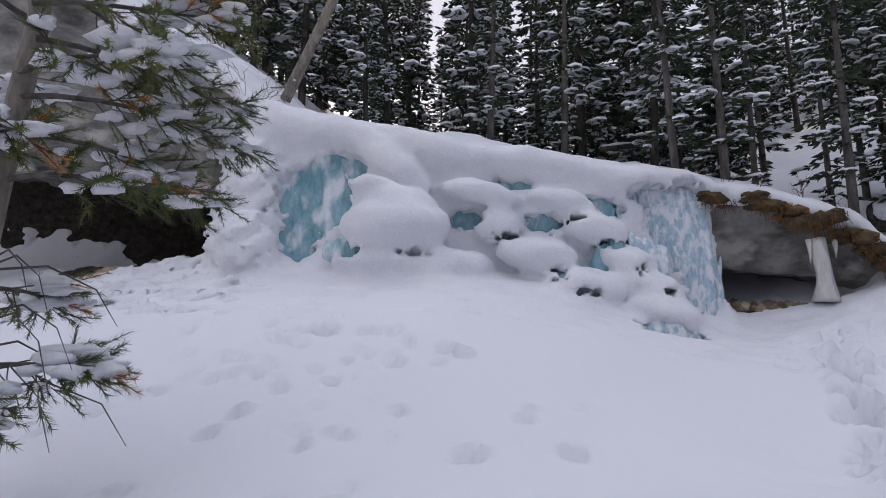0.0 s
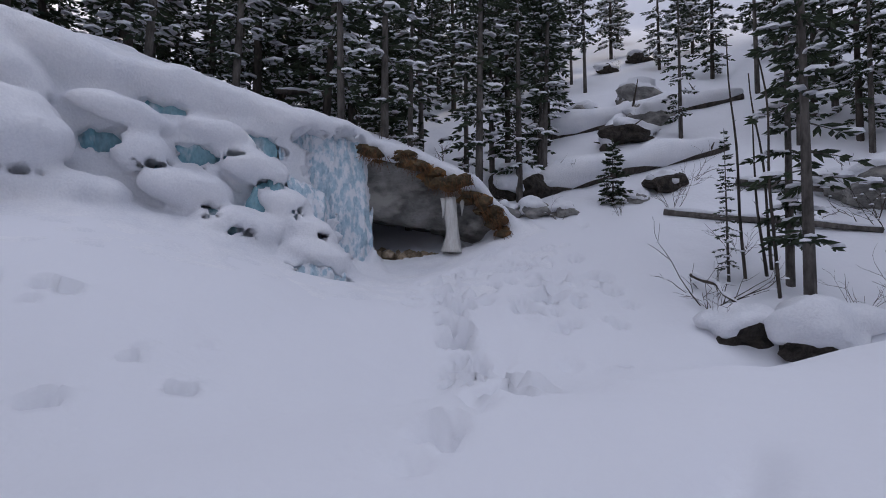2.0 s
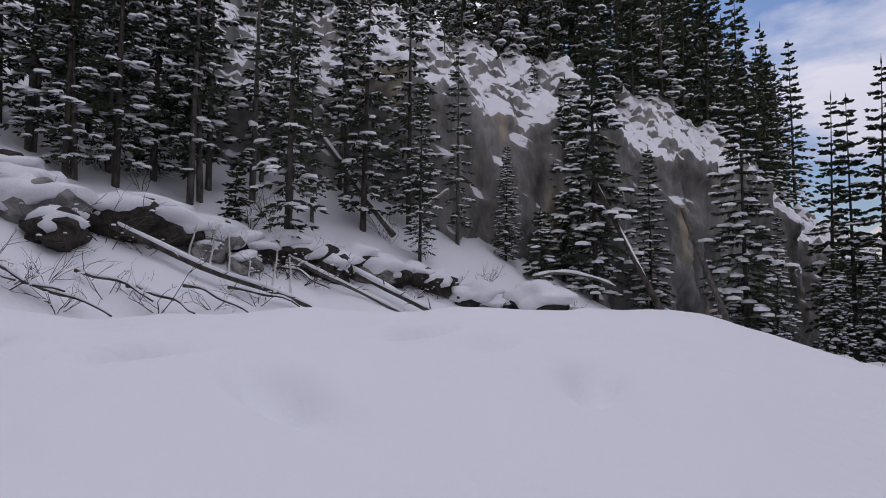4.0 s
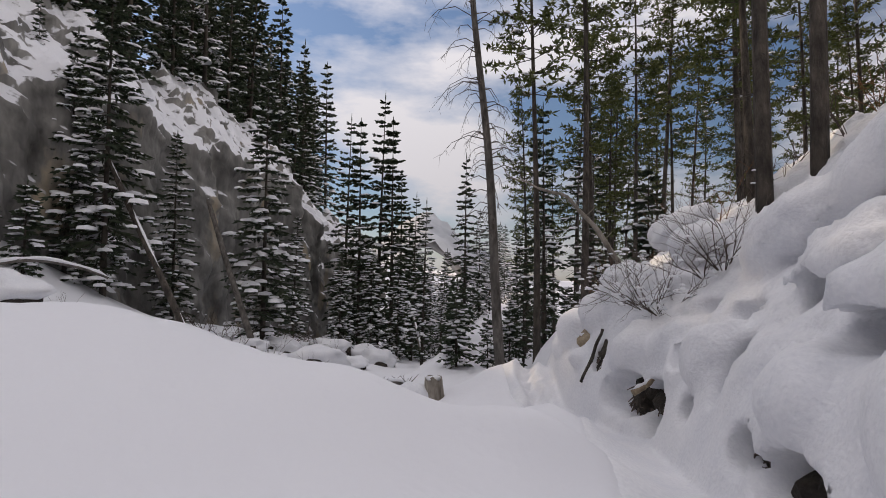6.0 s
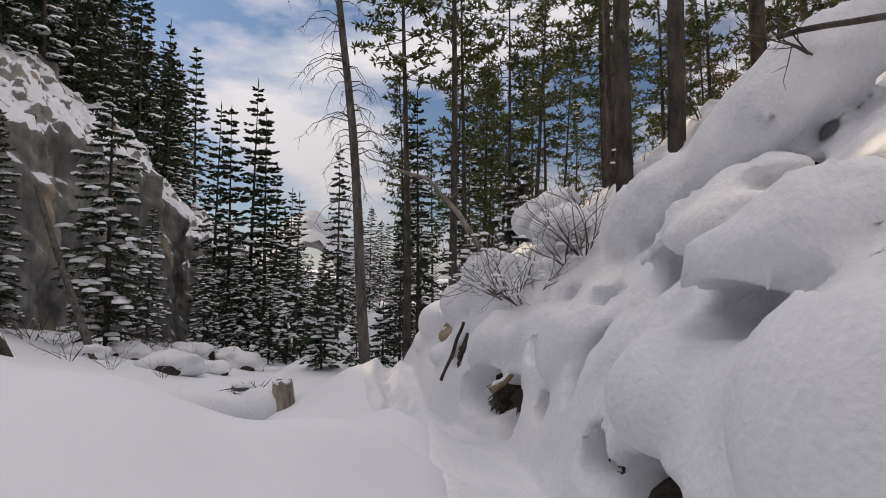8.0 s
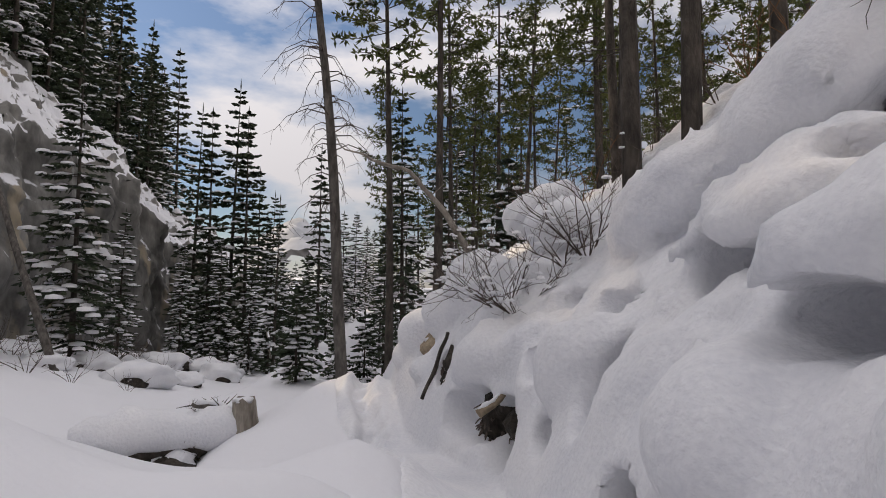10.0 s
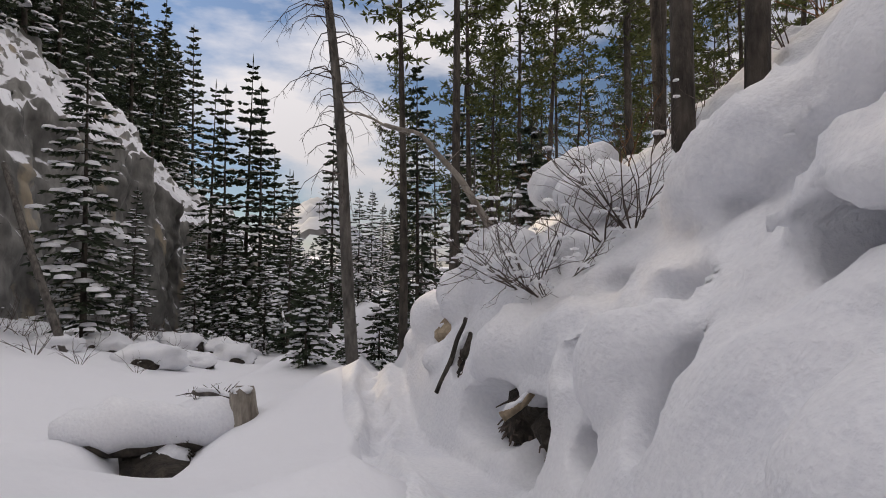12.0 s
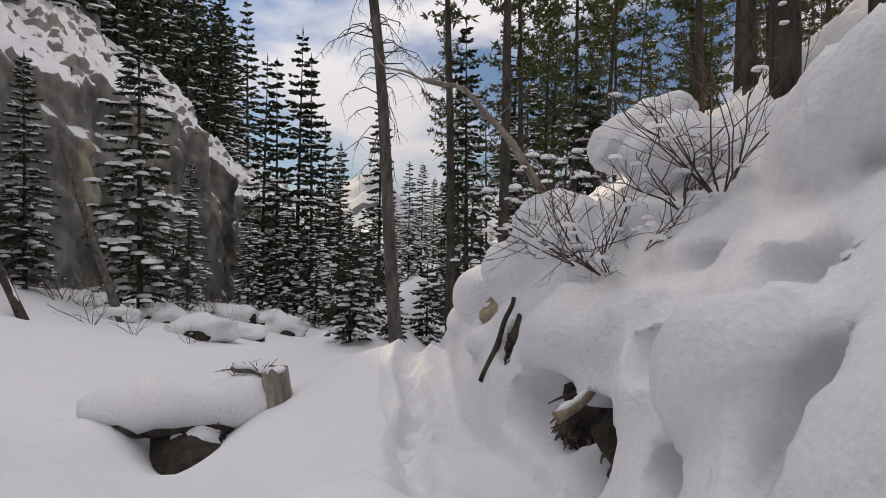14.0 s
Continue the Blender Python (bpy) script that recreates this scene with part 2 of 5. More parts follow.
def shell(values, lo, cell):
    """The surface at which a field on a grid turns from solid (below 0) to air, by surface nets."""
    V = values
    s = V < 0
    nx, ny, nz = V.shape
    act = np.zeros((nx - 1, ny - 1, nz - 1), np.int8)
    for i in (0, 1):
        for j in (0, 1):
            for k in (0, 1):
                act += s[i:nx - 1 + i, j:ny - 1 + j, k:nz - 1 + k]
    cx, cy, cz = np.nonzero((act > 0) & (act < 8))
    idx = -np.ones(act.shape, np.int64)
    idx[cx, cy, cz] = np.arange(len(cx))
    pos, cnt = np.zeros((len(cx), 3)), np.zeros(len(cx))
    corners = [(i, j, k) for i in (0, 1) for j in (0, 1) for k in (0, 1)]
    for a in corners:
        for ax in range(3):
            if a[ax]:
                continue
            b = tuple(a[m] + (m == ax) for m in range(3))
            va, vb = V[cx + a[0], cy + a[1], cz + a[2]], V[cx + b[0], cy + b[1], cz + b[2]]
            on = (va < 0) != (vb < 0)
            u = np.where(on, va / np.where(on, va - vb, 1), 0)
            for m in range(3):
                pos[:, m] += on * (a[m] + (u if m == ax else 0))
            cnt += on
    pos = (np.stack([cx, cy, cz], 1) + pos / np.maximum(cnt, 1)[:, None]) * cell + np.asarray(lo)
    quads = []
    for ax in range(3):
        sl = [slice(None)] * 3
        sr = [slice(None)] * 3
        sl[ax], sr[ax] = slice(0, -1), slice(1, None)
        change = s[tuple(sl)] != s[tuple(sr)]
        ex, ey, ez = np.nonzero(change)
        inside = s[ex, ey, ez]
        e = [ex, ey, ez]
        o1, o2 = [m for m in range(3) if m != ax]
        lim = act.shape
        ok = (e[o1] > 0) & (e[o2] > 0) & (e[o1] < lim[o1]) & (e[o2] < lim[o2]) & (e[ax] < lim[ax])
        e = [q[ok] for q in e]
        inside = inside[ok]
        ring = []
        for d1, d2 in ((1, 1), (0, 1), (0, 0), (1, 0)):
            c = [e[0].copy(), e[1].copy(), e[2].copy()]
            c[o1], c[o2] = c[o1] - d1, c[o2] - d2
            ring.append(idx[c[0], c[1], c[2]])
        q = np.stack(ring, 1)
        flip = inside if ax != 1 else ~inside
        q = np.where(flip[:, None], q, q[:, ::-1])
        quads.append(q)
    return pos, np.concatenate(quads)


def field_grid(lo, hi, cell):
    axes = [np.arange(lo[i], hi[i] + cell, cell) for i in range(3)]
    return np.meshgrid(*axes, indexing="ij", sparse=True)


def blob(X, Y, Z, c, r, yaw=0.0, lean=0.0):
    """Distance to an ellipsoid, about; lean tips its long x axis up."""
    x, y, z = X - c[0], Y - c[1], Z - c[2]
    a, b = math.radians(yaw), math.radians(lean)
    x, y = x * math.cos(a) + y * math.sin(a), -x * math.sin(a) + y * math.cos(a)
    x, z = x * math.cos(b) + z * math.sin(b), -x * math.sin(b) + z * math.cos(b)
    k0 = np.sqrt((x / r[0]) ** 2 + (y / r[1]) ** 2 + (z / r[2]) ** 2)
    k1 = np.sqrt((x / r[0] ** 2) ** 2 + (y / r[1] ** 2) ** 2 + (z / r[2] ** 2) ** 2)
    return k0 * (k0 - 1) / np.maximum(k1, 1e-6)


def lumps(X, Y, Z, size, seed):
    """Rolling 3D noise, about -1 to 1."""
    r = np.random.RandomState(seed)
    total = 0
    for i in range(6):
        d = r.normal(size=3)
        d /= np.linalg.norm(d)
        f = 6.28 * r.uniform(0.6, 1.7) / size
        w = r.normal(size=3) * 0.6 * f
        total = total + np.sin((X * d[0] + Y * d[1] + Z * d[2]) * f + 1.1 * np.sin(X * w[0] + Y * w[1] + Z * w[2]) + r.uniform(0, 6.28))
    return total / 3.2


def hull(name, values, lo, cell, material):
    v, q = shell(values, lo, cell)
    me = bpy.data.meshes.new(name)
    me.vertices.add(len(v))
    me.vertices.foreach_set("co", v.ravel())
    me.loops.add(len(q) * 4)
    me.loops.foreach_set("vertex_index", q.ravel().astype(np.int32))
    me.polygons.add(len(q))
    me.polygons.foreach_set("loop_start", np.arange(0, len(q) * 4, 4, dtype=np.int32))
    me.polygons.foreach_set("use_smooth", np.ones(len(q), bool))
    me.materials.append(material)
    me.update(calc_edges=True)
    me.validate()
    return new(name, me)

# ---- the lie of the land ----
def step(a, b, v):
    u = np.clip((v - a) / (b - a), 0, 1)
    return u * u * (3 - 2 * u)


def smin(a, b, k):
    u = np.clip(0.5 + 0.5 * (b - a) / k, 0, 1)
    return b * (1 - u) + a * u - k * u * (1 - u)


def smax(a, b, k):
    return -smin(-a, -b, k)


def bump(x, y, cx, cy, rx, ry, turn=0.0):
    """A rounded mound of height 1."""
    c, s = math.cos(turn), math.sin(turn)
    u, v = ((x - cx) * c + (y - cy) * s) / rx, (-(x - cx) * s + (y - cy) * c) / ry
    return np.exp(-(u * u + v * v))


def waves(x, y, size, seed):
    """Soft rolling noise, about -1 to 1, from crossing sines."""
    r = np.random.RandomState(seed)
    total = 0
    for i in range(7):
        a, f, p = r.uniform(0, 6.28), r.uniform(0.6, 1.9) / size, r.uniform(0, 6.28)
        total = total + np.sin((x * math.cos(a) + y * math.sin(a)) * f * 6.28 + p + 0.8 * np.sin((x * math.sin(a) - y * math.cos(a)) * f * 3.1 + p))
    return total / 4.0


def toe(y):
    """Where the west bank begins, for each y."""
    return np.interp(y, (-150, -40, -25, -18, -15.4, -14, -12.6, -11.6, -11, -10.2, -9.6, -8, -6.3, -2.5, 2, 6, 9, 14), (45, 15, 8.5, 5.9, 4.5, 3.95, 3.2, 2.4, 1.9, 1.4, 1.15, 0.55, -0.2, -1.3, -4, -7.5, -11, -16))


def creek(y):
    return np.interp(y, (-150, -110, -50, -30, -18, -12, -4, 4, 9, 13), (62, 46, 24, 16, 11.8, 10.4, 11.5, 10.2, 6, 3))


def cliff_line(y):
    return np.interp(y, (-150, -60, -40, -28, -12, -4, 10), (75, 44, 34.5, 30.5, 27.5, 27.5, 29.5))


def brow(y):
    """The height of the cliff's edge, under its caps of snow."""
    return np.interp(y, (-150, -78, -50, -42, -36, -30, -22, -10, 4, 12), (0, 2, 5, 7.6, 9.6, 9.0, 9.4, 10.8, 9.5, 7))


def lip_line(x):
    """The y at which the ledge over the fall drops."""
    return np.interp(x, (-30, -14, -8, -5, 0, 3.5, 5.4, 7.0, 8.6, 9.8, 13), (6, 9.5, 12, 13.1, 13.3, 13.2, 12.9, 12.4, 11.8, 11.6, 13))


def shelf(x, y):
    """The snow on top of the ledge."""
    edge = np.interp(x, (-30, -12, -8, -5.2, -4, -1, 2.5, 6, 7.5, 8.6, 9.3, 10, 11), (16, 11.5, 9.6, 7.9, 6.85, 6.3, 5.75, 5.15, 4.75, 4.25, 3.6, 3.0, 2.6))
    back = np.maximum(0, y - lip_line(x))
    return edge + 0.42 * np.minimum(back, 3) + 0.27 * np.maximum(0, back - 3) + 0.22 * waves(x, y, 5, 3) * step(0.5, 3, back)


def land(x, y):
    x, y = np.asarray(x, float), np.asarray(y, float)
    floor = np.interp(y, (-150, -50, -25, -17, -14, -12, -10, -6, -2, 2), (-13, -6, -2.8, -1.5, -1.15, -0.95, -0.78, -0.42, -0.3, -0.06))
    bed = np.interp(y, (-150, -50, -30, -18, -12, -4, 4, 9), (-14, -6.5, -3.6, -2.5, -2.3, -0.7, 0.0, 0.9))
    xc = creek(y)
    e = x - xc
    # the snow-covered hump between the path and the creek
    crest = np.interp(y, (-14, -11, -10, -9, -8, -7, -6, -5, 0, 3, 6), (-1.45, -1.1, -0.85, -0.42, 0.22, 0.75, 0.95, 0.95, 0.92, 0.7, 0.1))
    t = step(0.0, 1.0, (x - toe(y)) / np.maximum(2.0, 0.82 * (xc - 3.0 - toe(y))))
    west = floor + (crest - floor) * t
    z = west + (bed - west) * step(-2.6, -0.4, e)
    # the east side
    rise = np.interp(y, (-150, -60, -28, -20, -10, -4, 2), (0.1, 0.1, 0.12, 0.16, 0.26, 0.34, 0.4))
    z = z + np.maximum(0, e - 2.2) * rise * step(0, 5, e) + 0.3 * np.maximum(0, x - 20.5) * step(-24, -11, y) * step(3, -4, y)
    # the slope to the north-east
    ne = 0.25 + 0.5 * ((x - 9) * 0.62 + (y - 5) * 0.76) + 0.12 * np.maximum(0, x - 13.5)
    z = smax(z, np.where(y > -6, ne, -9), 0.7)
    # the cone of snow below the fall
    cone = 0.06 + 0.43 * (y - 5.2) - 0.1 * np.maximum(0, x - 0.2) ** 1.55 - 0.02 * np.maximum(0, -4.6 - x) ** 2 
    cone = np.minimum(cone, 3.3)
    z = smax(z, np.where(y > 2, cone, -9), 0.9)
    # cliff and hill in the east
    back = x - cliff_line(y)
    z = z + np.maximum(0, brow(y) + 2.5 - z) * step(1.5, 6.0, back) * step(11, 4, y) + 0.75 * np.clip(back - 6, 0, 22) * step(-84, -64, y) * step(16, 6, y)
    # the west bank
    d = toe(y) - x
    high = np.interp(y, (-60, -30, -16, -12, -6, 0, 8), (0.6, 0.7, 1.02, 1.06, 0.95, 0.9, 0.6))
    d = np.maximum(d, 0) * 0.9
    bank = high * (0.85 * np.minimum(d, 4.4) + 1.08 * (1 - np.exp(-d / 0.3))) + 0.36 * np.clip(d - 4.4, 0, 31) + 0.2 * np.maximum(d - 35, 0)
    z = z + bank
    # mounds
    z = z + 0.75 * bump(x, y, 4.6, -14.2, 1.7, 1.5) + 0.35 * bump(x, y, 8.6, 2.2, 2.0, 0.9, 0.2)
    z = z + 0.5 * bump(x, y, 1.95, -7.2, 0.75, 0.5, 0.4) + 0.35 * bump(x, y, 3.3, -6.6, 0.9, 0.8) + 0.45 * bump(x, y, 2.3, -9.0, 0.7, 0.8) * step(-1.2, 0.0, x - toe(y))
    z = z - 0.7 * bump(x, y, 7.2, -12.35, 1.1, 0.65, 2.3) - 0.4 * bump(x, y, 6.2, -11.1, 1.5, 0.7, -0.9) - 0.35 * bump(x, y, 9.4, 4.6, 1.2, 0.8) - 0.4 * bump(x, y, 7.4, 12.2, 1.7, 1.3) + 0.3 * bump(x, y, 10.6, 5.0, 1.2, 1.0)
    # the ledge over the fall
    ly = lip_line(x)
    deep = np.interp(x, (-5.5, -4.5), (4.1, 3.1))
    on = step(0, 1.1, y - ly - deep) * step(13.5, 8.8, x - 0.35 * np.maximum(0, y - 14))
    top = shelf(x, y)
    z = z + (np.maximum(top, z) - z) * on
    # far hills
    r = np.hypot(x - 5, y + 5)
    z = z + 0.42 * np.maximum(0, r - 55) * step(-0.2, 0.9, np.cos(np.arctan2(y + 5, x - 5) - 1.75)) 
    z = z + 0.07 * waves(x, y, 3.2, 11) + 0.014 * waves(x, y, 1.1, 12) * step(60, 20, r)
    return z

# ---- the snow-covered ground ----
BANK_LO, BANK_HI = (-4.2, -16.4, -1.9), (5.6, -4.4, 6.2)
FALL_LO, FALL_HI = (-9.6, 9.3, 0.2), (10.6, 17.2, 10.4)


def inside(x, y, lo, hi, m):
    """1 well inside a patch's plan, 0 outside."""
    return step(0, m, x - lo[0]) * step(0, m, hi[0] - x) * step(0, m, y - lo[1]) * step(0, m, hi[1] - y)


def dents(x, y):
    """Footprints and small hollows in the snow."""
    r = np.random.RandomState(5)
    z = np.zeros_like(x)

    def press(cx, cy, rx, ry, deep, turn):
        k = (np.abs(x - cx) < 0.9) & (np.abs(y - cy) < 0.9)
        if k.any():
            b = bump(x[k], y[k], cx, cy, rx, ry, turn)
            z[k] -= 3.0 * deep * np.clip(2.2 * b - 0.5, 0, 1)
            z[k] += 0.7 * deep * bump(x[k], y[k], cx + 0.1 * math.cos(turn + 1), cy + 0.12 * math.sin(turn + 1), rx * 1.5, ry * 1.5, turn)

    # worn grooves along the two trails
    for ax, ay, bx, by, wide, deep in ((2.2, -9.2, 5.1, -15.3, 0.17, 0.16), (3.3, 2.6, 5.2, 6.4, 0.4, 0.06), (5.2, 6.4, 7.4, 10.2, 0.45, 0.07)):
        L = math.hypot(bx - ax, by - ay)
        u = ((x - ax) * (bx - ax) + (y - ay) * (by - ay)) / L
        v = ((x - ax) * (by - ay) - (y - ay) * (bx - ax)) / L + 0.07 * np.sin(u * 3)
        z -= deep * np.exp(-(v / wide) ** 4) * step(-0.3, 0.3, u) * step(L + 0.3, L - 0.3, u)
        z += 0.4 * deep * np.exp(-((np.abs(v) - wide * 1.35) / 0.12) ** 2) * step(-0.3, 0.3, u) * step(L + 0.3, L - 0.3, u)
    # the trodden trail towards the mound in the south
    for i, s in enumerate(np.linspace(0, 1, 26)):
        px, py = 2.35 + 2.2 * s + 0.08 * math.sin(9 * s), -9.6 - 4.7 * s
        px += (0.11 if i % 2 else -0.11)
        press(px, py, 0.10, 0.14, r.uniform(0.025, 0.055), -0.4)
    # the trail from the path to the ledge
    for i, s in enumerate(np.linspace(0, 1, 34)):
        press(2.09 + 3.66 * s + r.uniform(-0.16, 0.16), 2.42 + 4.09 * s + r.uniform(-0.1, 0.1), r.uniform(0.08, 0.13), r.uniform(0.1, 0.17), r.uniform(0.035, 0.07), r.uniform(-0.9, 0.1))
    for i, s in enumerate(np.linspace(0, 1, 60)):
        px, py = 3.6 + 3.4 * s ** 1.2, 3.2 + 7.2 * s
        press(px + r.uniform(-0.3, 0.3), py + r.uniform(-0.15, 0.15), r.uniform(0.09, 0.16), r.uniform(0.1, 0.2), r.uniform(0.1, 0.2), r.uniform(-0.8, 0.2))
    for i in range(90):
        press(r.normal(7.9, 1.0), r.normal(9.4, 1.4), r.uniform(0.08, 0.2), r.uniform(0.1, 0.22), r.uniform(0.05, 0.14), r.uniform(0, 3))
    # prints on the cone of snow
    for cx, cy, s in ((-1.9, 9.0, 1.6), (0.0, 8.4, 1.2), (0.3, 8.3, 1.0), (-0.1, 8.0, 0.7), (0.9, 6.6, 0.9), (1.3, 5.9, 1.2), (0.2, 5.6, 1.3), (-0.9, 7.0, 0.6), (1.0, 6.9, 0.7), (-2.4, 6.6, 0.8), (-2.6, 6.2, 1.0), (-1.5, 5.9, 0.7), (-0.6, 6.2, 0.6), (1.7, 7.2, 0.6)):
        press(cx, cy, 0.12 * s, 0.075 * s, 0.1 * s, r.uniform(-0.5, 0.5))
    for i in range(80):
        press(r.normal(-3.0, 1.5), r.normal(8.0, 1.4), r.uniform(0.06, 0.14), r.uniform(0.06, 0.12), r.uniform(0.03, 0.08), r.uniform(0, 3))
    # shallow wind hollows on the hump
    for cx, cy, s, deep, turn in ((4.9, -0.1, 0.32, 0.32, -1.1), (4.2, -0.9, 0.5, 0.3, 0.35), (6.0, -2.35, 0.42, 0.4, -0.9), (4.3, -3.1, 0.45, 0.3, -0.7), (5.4, -2.85, 0.3, 0.2, -0.9), (6.0, 1.2, 0.6, 0.24, 0.2), (3.0, 1.4, 0.4, 0.2, 0.4)):
        z -= deep * bump(x, y, cx, cy, s, s * 0.42, turn)
        z += 0.25 * deep * bump(x, y, cx + 0.3 * s, cy + 0.3 * s, s * 1.3, s * 0.8, turn)
    return z


def axis(lo, a, b, hi, fine):
    mid = np.arange(a, b, fine)
    left, right = [a], [b]
    g = fine
    while left[-1] > lo:
        g *= 1.06
        left.append(left[-1] - g)
    g = fine
    while right[-1] < hi:
        g *= 1.06
        right.append(right[-1] + g)
    return np.concatenate([left[:0:-1], mid, right])


gx, gy = axis(-420, -5.5, 11.5, 420, 0.08), axis(-620, -16, 12, 420, 0.08)
GX, GY = np.meshgrid(gx, gy, indexing="ij")
GZ = land(GX, GY) + dents(GX, GY)
GZ -= 1.1 * inside(GX, GY, (BANK_LO[0] + 0.3, BANK_LO[1] + 0.3), (BANK_HI[0] - 0.3, BANK_HI[1] - 0.3), 0.5) * step(-1.1, -0.5, toe(GY) - GX)
GZ -= 0.6 * inside(GX, GY, (FALL_LO[0] + 0.3, FALL_LO[1] + 1.6), (FALL_HI[0] - 0.3, FALL_HI[1] - 0.3), 0.4)
nx, ny = len(gx), len(gy)
ii = np.arange(nx * ny).reshape(nx, ny)
quads = np.stack([ii[:-1, :-1], ii[1:, :-1], ii[1:, 1:], ii[:-1, 1:]], -1).reshape(-1, 4)
gm = bpy.data.meshes.new("ground")
gm.vertices.add(nx * ny)
gm.vertices.foreach_set("co", np.stack([GX, GY, GZ], -1).ravel())
gm.loops.add(len(quads) * 4)
gm.loops.foreach_set("vertex_index", quads.ravel().astype(np.int32))
gm.polygons.add(len(quads))
gm.polygons.foreach_set("loop_start", np.arange(0, len(quads) * 4, 4, dtype=np.int32))
gm.polygons.foreach_set("use_smooth", np.ones(len(quads), bool))
gm.materials.append(M_GROUND)
gm.update(calc_edges=True)
tagged(new("ground", gm), "snow-covered canyon floor with footprints and soft drifts", "ground", kind="structure")

# ---- the west bank: pillows of snow over boulders and logs ----
X, Y, Z = field_grid(BANK_LO, BANK_HI, 0.065)
bx, by = X[:, :, 0] + 0 * Y[:, :, 0], Y[:, :, 0] + 0 * X[:, :, 0]
H = (land(bx, by) + dents(bx, by))[:, :, None]
SL = 0.72
bank = (Z - H) * SL
# the upper rolls along buried logs, each: place, half sizes, turn, lean
UPPER_PILLOWS = [
    ((-1.42, -9.7, 2.98), (1.25, 0.5, 0.42), 148, 36), ((-0.72, -8.55, 1.7), (0.72, 0.42, 0.32), 148, 32), ((-0.76, -7.25, 1.42), (0.64, 0.4, 0.27), 148, 30),
    ((0.98, -12.2, 1.95), (0.46, 0.36, 0.3), 148, 20), ((1.3, -13.0, 2.3), (0.6, 0.42, 0.24), 148, 25), ((1.15, -11.85, 1.4), (0.24, 0.22, 0.17), 0, 0),
    ((2.15, -12.95, 1.05), (0.7, 0.52, 0.62), 130, 20), ((3.3, -13.65, 0.4), (0.4, 0.36, 0.4), 0, 0), ((2.75, -13.1, 0.75), (0.36, 0.3, 0.36), 0, 0), ((-0.35, -10.6, 2.1), (0.9, 0.6, 0.4), 148, 38),
]
LOWER_PILLOWS = [
    ((-0.2, -7.52, 0.44), (0.45, 0.48, 0.42), 148, 20), ((-0.95, -6.2, 0.45), (0.66, 0.6, 0.75), 148, 30), ((-0.2, -8.5, 0.64), (0.8, 0.42, 0.28), 148, 35),
    ((0.98, -10.28, 0.12), (0.26, 0.28, 0.52), 0, 0), ((1.75, -11.45, 0.34), (0.52, 0.42, 0.34), 130, 20), ((2.02, -11.62, 0.08), (0.24, 0.22, 0.2), 0, 0), ((1.55, -11.2, 0.1), (0.22, 0.2, 0.2), 0, 0),
    ((1.15, -10.95, 0.5), (0.55, 0.38, 0.36), 140, 30), ((2.98, -12.78, -0.05), (0.23, 0.2, 0.19), 0, 0), ((3.55, -13.9, 0.0), (0.34, 0.3, 0.3), 0, 0), ((0.6, -9.55, 0.5), (0.5, 0.28, 0.4), 148, 40),
]
for c, r, a, b in UPPER_PILLOWS + LOWER_PILLOWS:
    bank = smin(bank, blob(X, Y, Z, c, r, a, b), 0.1)
up_bank = step(-0.1, 0.7, toe(Y) - X)
bank = bank + up_bank * (0.05 * lumps(X, Y, Z, 1.3, 4) + 0.02 * lumps(X, Y, Z, 0.5, 9) + (0.03 * lumps(X, Y, Z, 0.17, 10) - 0.05 * np.abs(lumps(X, Y, Z, 0.34, 13))) * step(-0.1, 0.6, lumps(X, Y, Z, 0.9, 29)) - 0.05 * np.abs(lumps(X, Y, Z, 0.75, 14)))
# undercuts: place, then depth into the bank, half width, half height
HOLLOWS = [
    ((-0.9, -9.22, 2.24), 1.0, 0.55, 0.2), ((-0.28, -8.66, 1.3), 0.55, 0.15, 0.24), ((-0.62, -8.2, 1.34), 0.6, 0.6, 0.11), ((-0.45, -7.3, 1.02), 0.75, 0.42, 0.19),
    ((0.15, -7.15, -0.12), 0.85, 0.55, 0.24), ((0.42, -7.95, -0.1), 0.7, 0.28, 0.22), ((0.5, -9.05, 0.42), 0.6, 0.18, 0.4), ((1.2, -10.02, 0.48), 0.6, 0.2, 0.22),
    ((0.97, -9.65, -0.12), 0.5, 0.22, 0.18), ((1.62, -10.5, -0.34), 0.95, 0.44, 0.42), ((2.12, -11.05, -0.3), 0.9, 0.5, 0.38), ((2.42, -11.4, -0.36), 0.8, 0.4, 0.32), ((0.85, -10.8, 1.05), 0.4, 0.24, 0.13),
    ((0.5, -9.82, 1.0), 0.6, 0.38, 0.22), ((1.36, -12.45, 1.66), 0.5, 0.26, 0.11), ((1.62, -12.7, 1.95), 0.45, 0.18, 0.12), ((3.1, -13.05, 0.22), 0.45, 0.22, 0.24), ((2.62, -12.2, 0.1), 0.5, 0.17, 0.28), ((-1.2, -7.75, 1.95), 0.6, 0.6, 0.12),
]
for c, d, w, h in HOLLOWS:
    bank = smax(bank, -(blob(X, Y, Z, c, (d, w, h), 212, 0) + 0.03 * lumps(X, Y, Z, 0.3, 15)), 0.035)
edge = inside(X, Y, BANK_LO, BANK_HI, 0.5)
bank = bank + 0.1 * (1 - edge) + 0.12 * (1 - step(-1.3, -1.0, toe(Y) - X))
tagged(hull("snow_bank", bank, BANK_LO, 0.065, M_SNOW), "steep bank of rounded snow pillows with dark hollows", "snow bank", kind="structure")

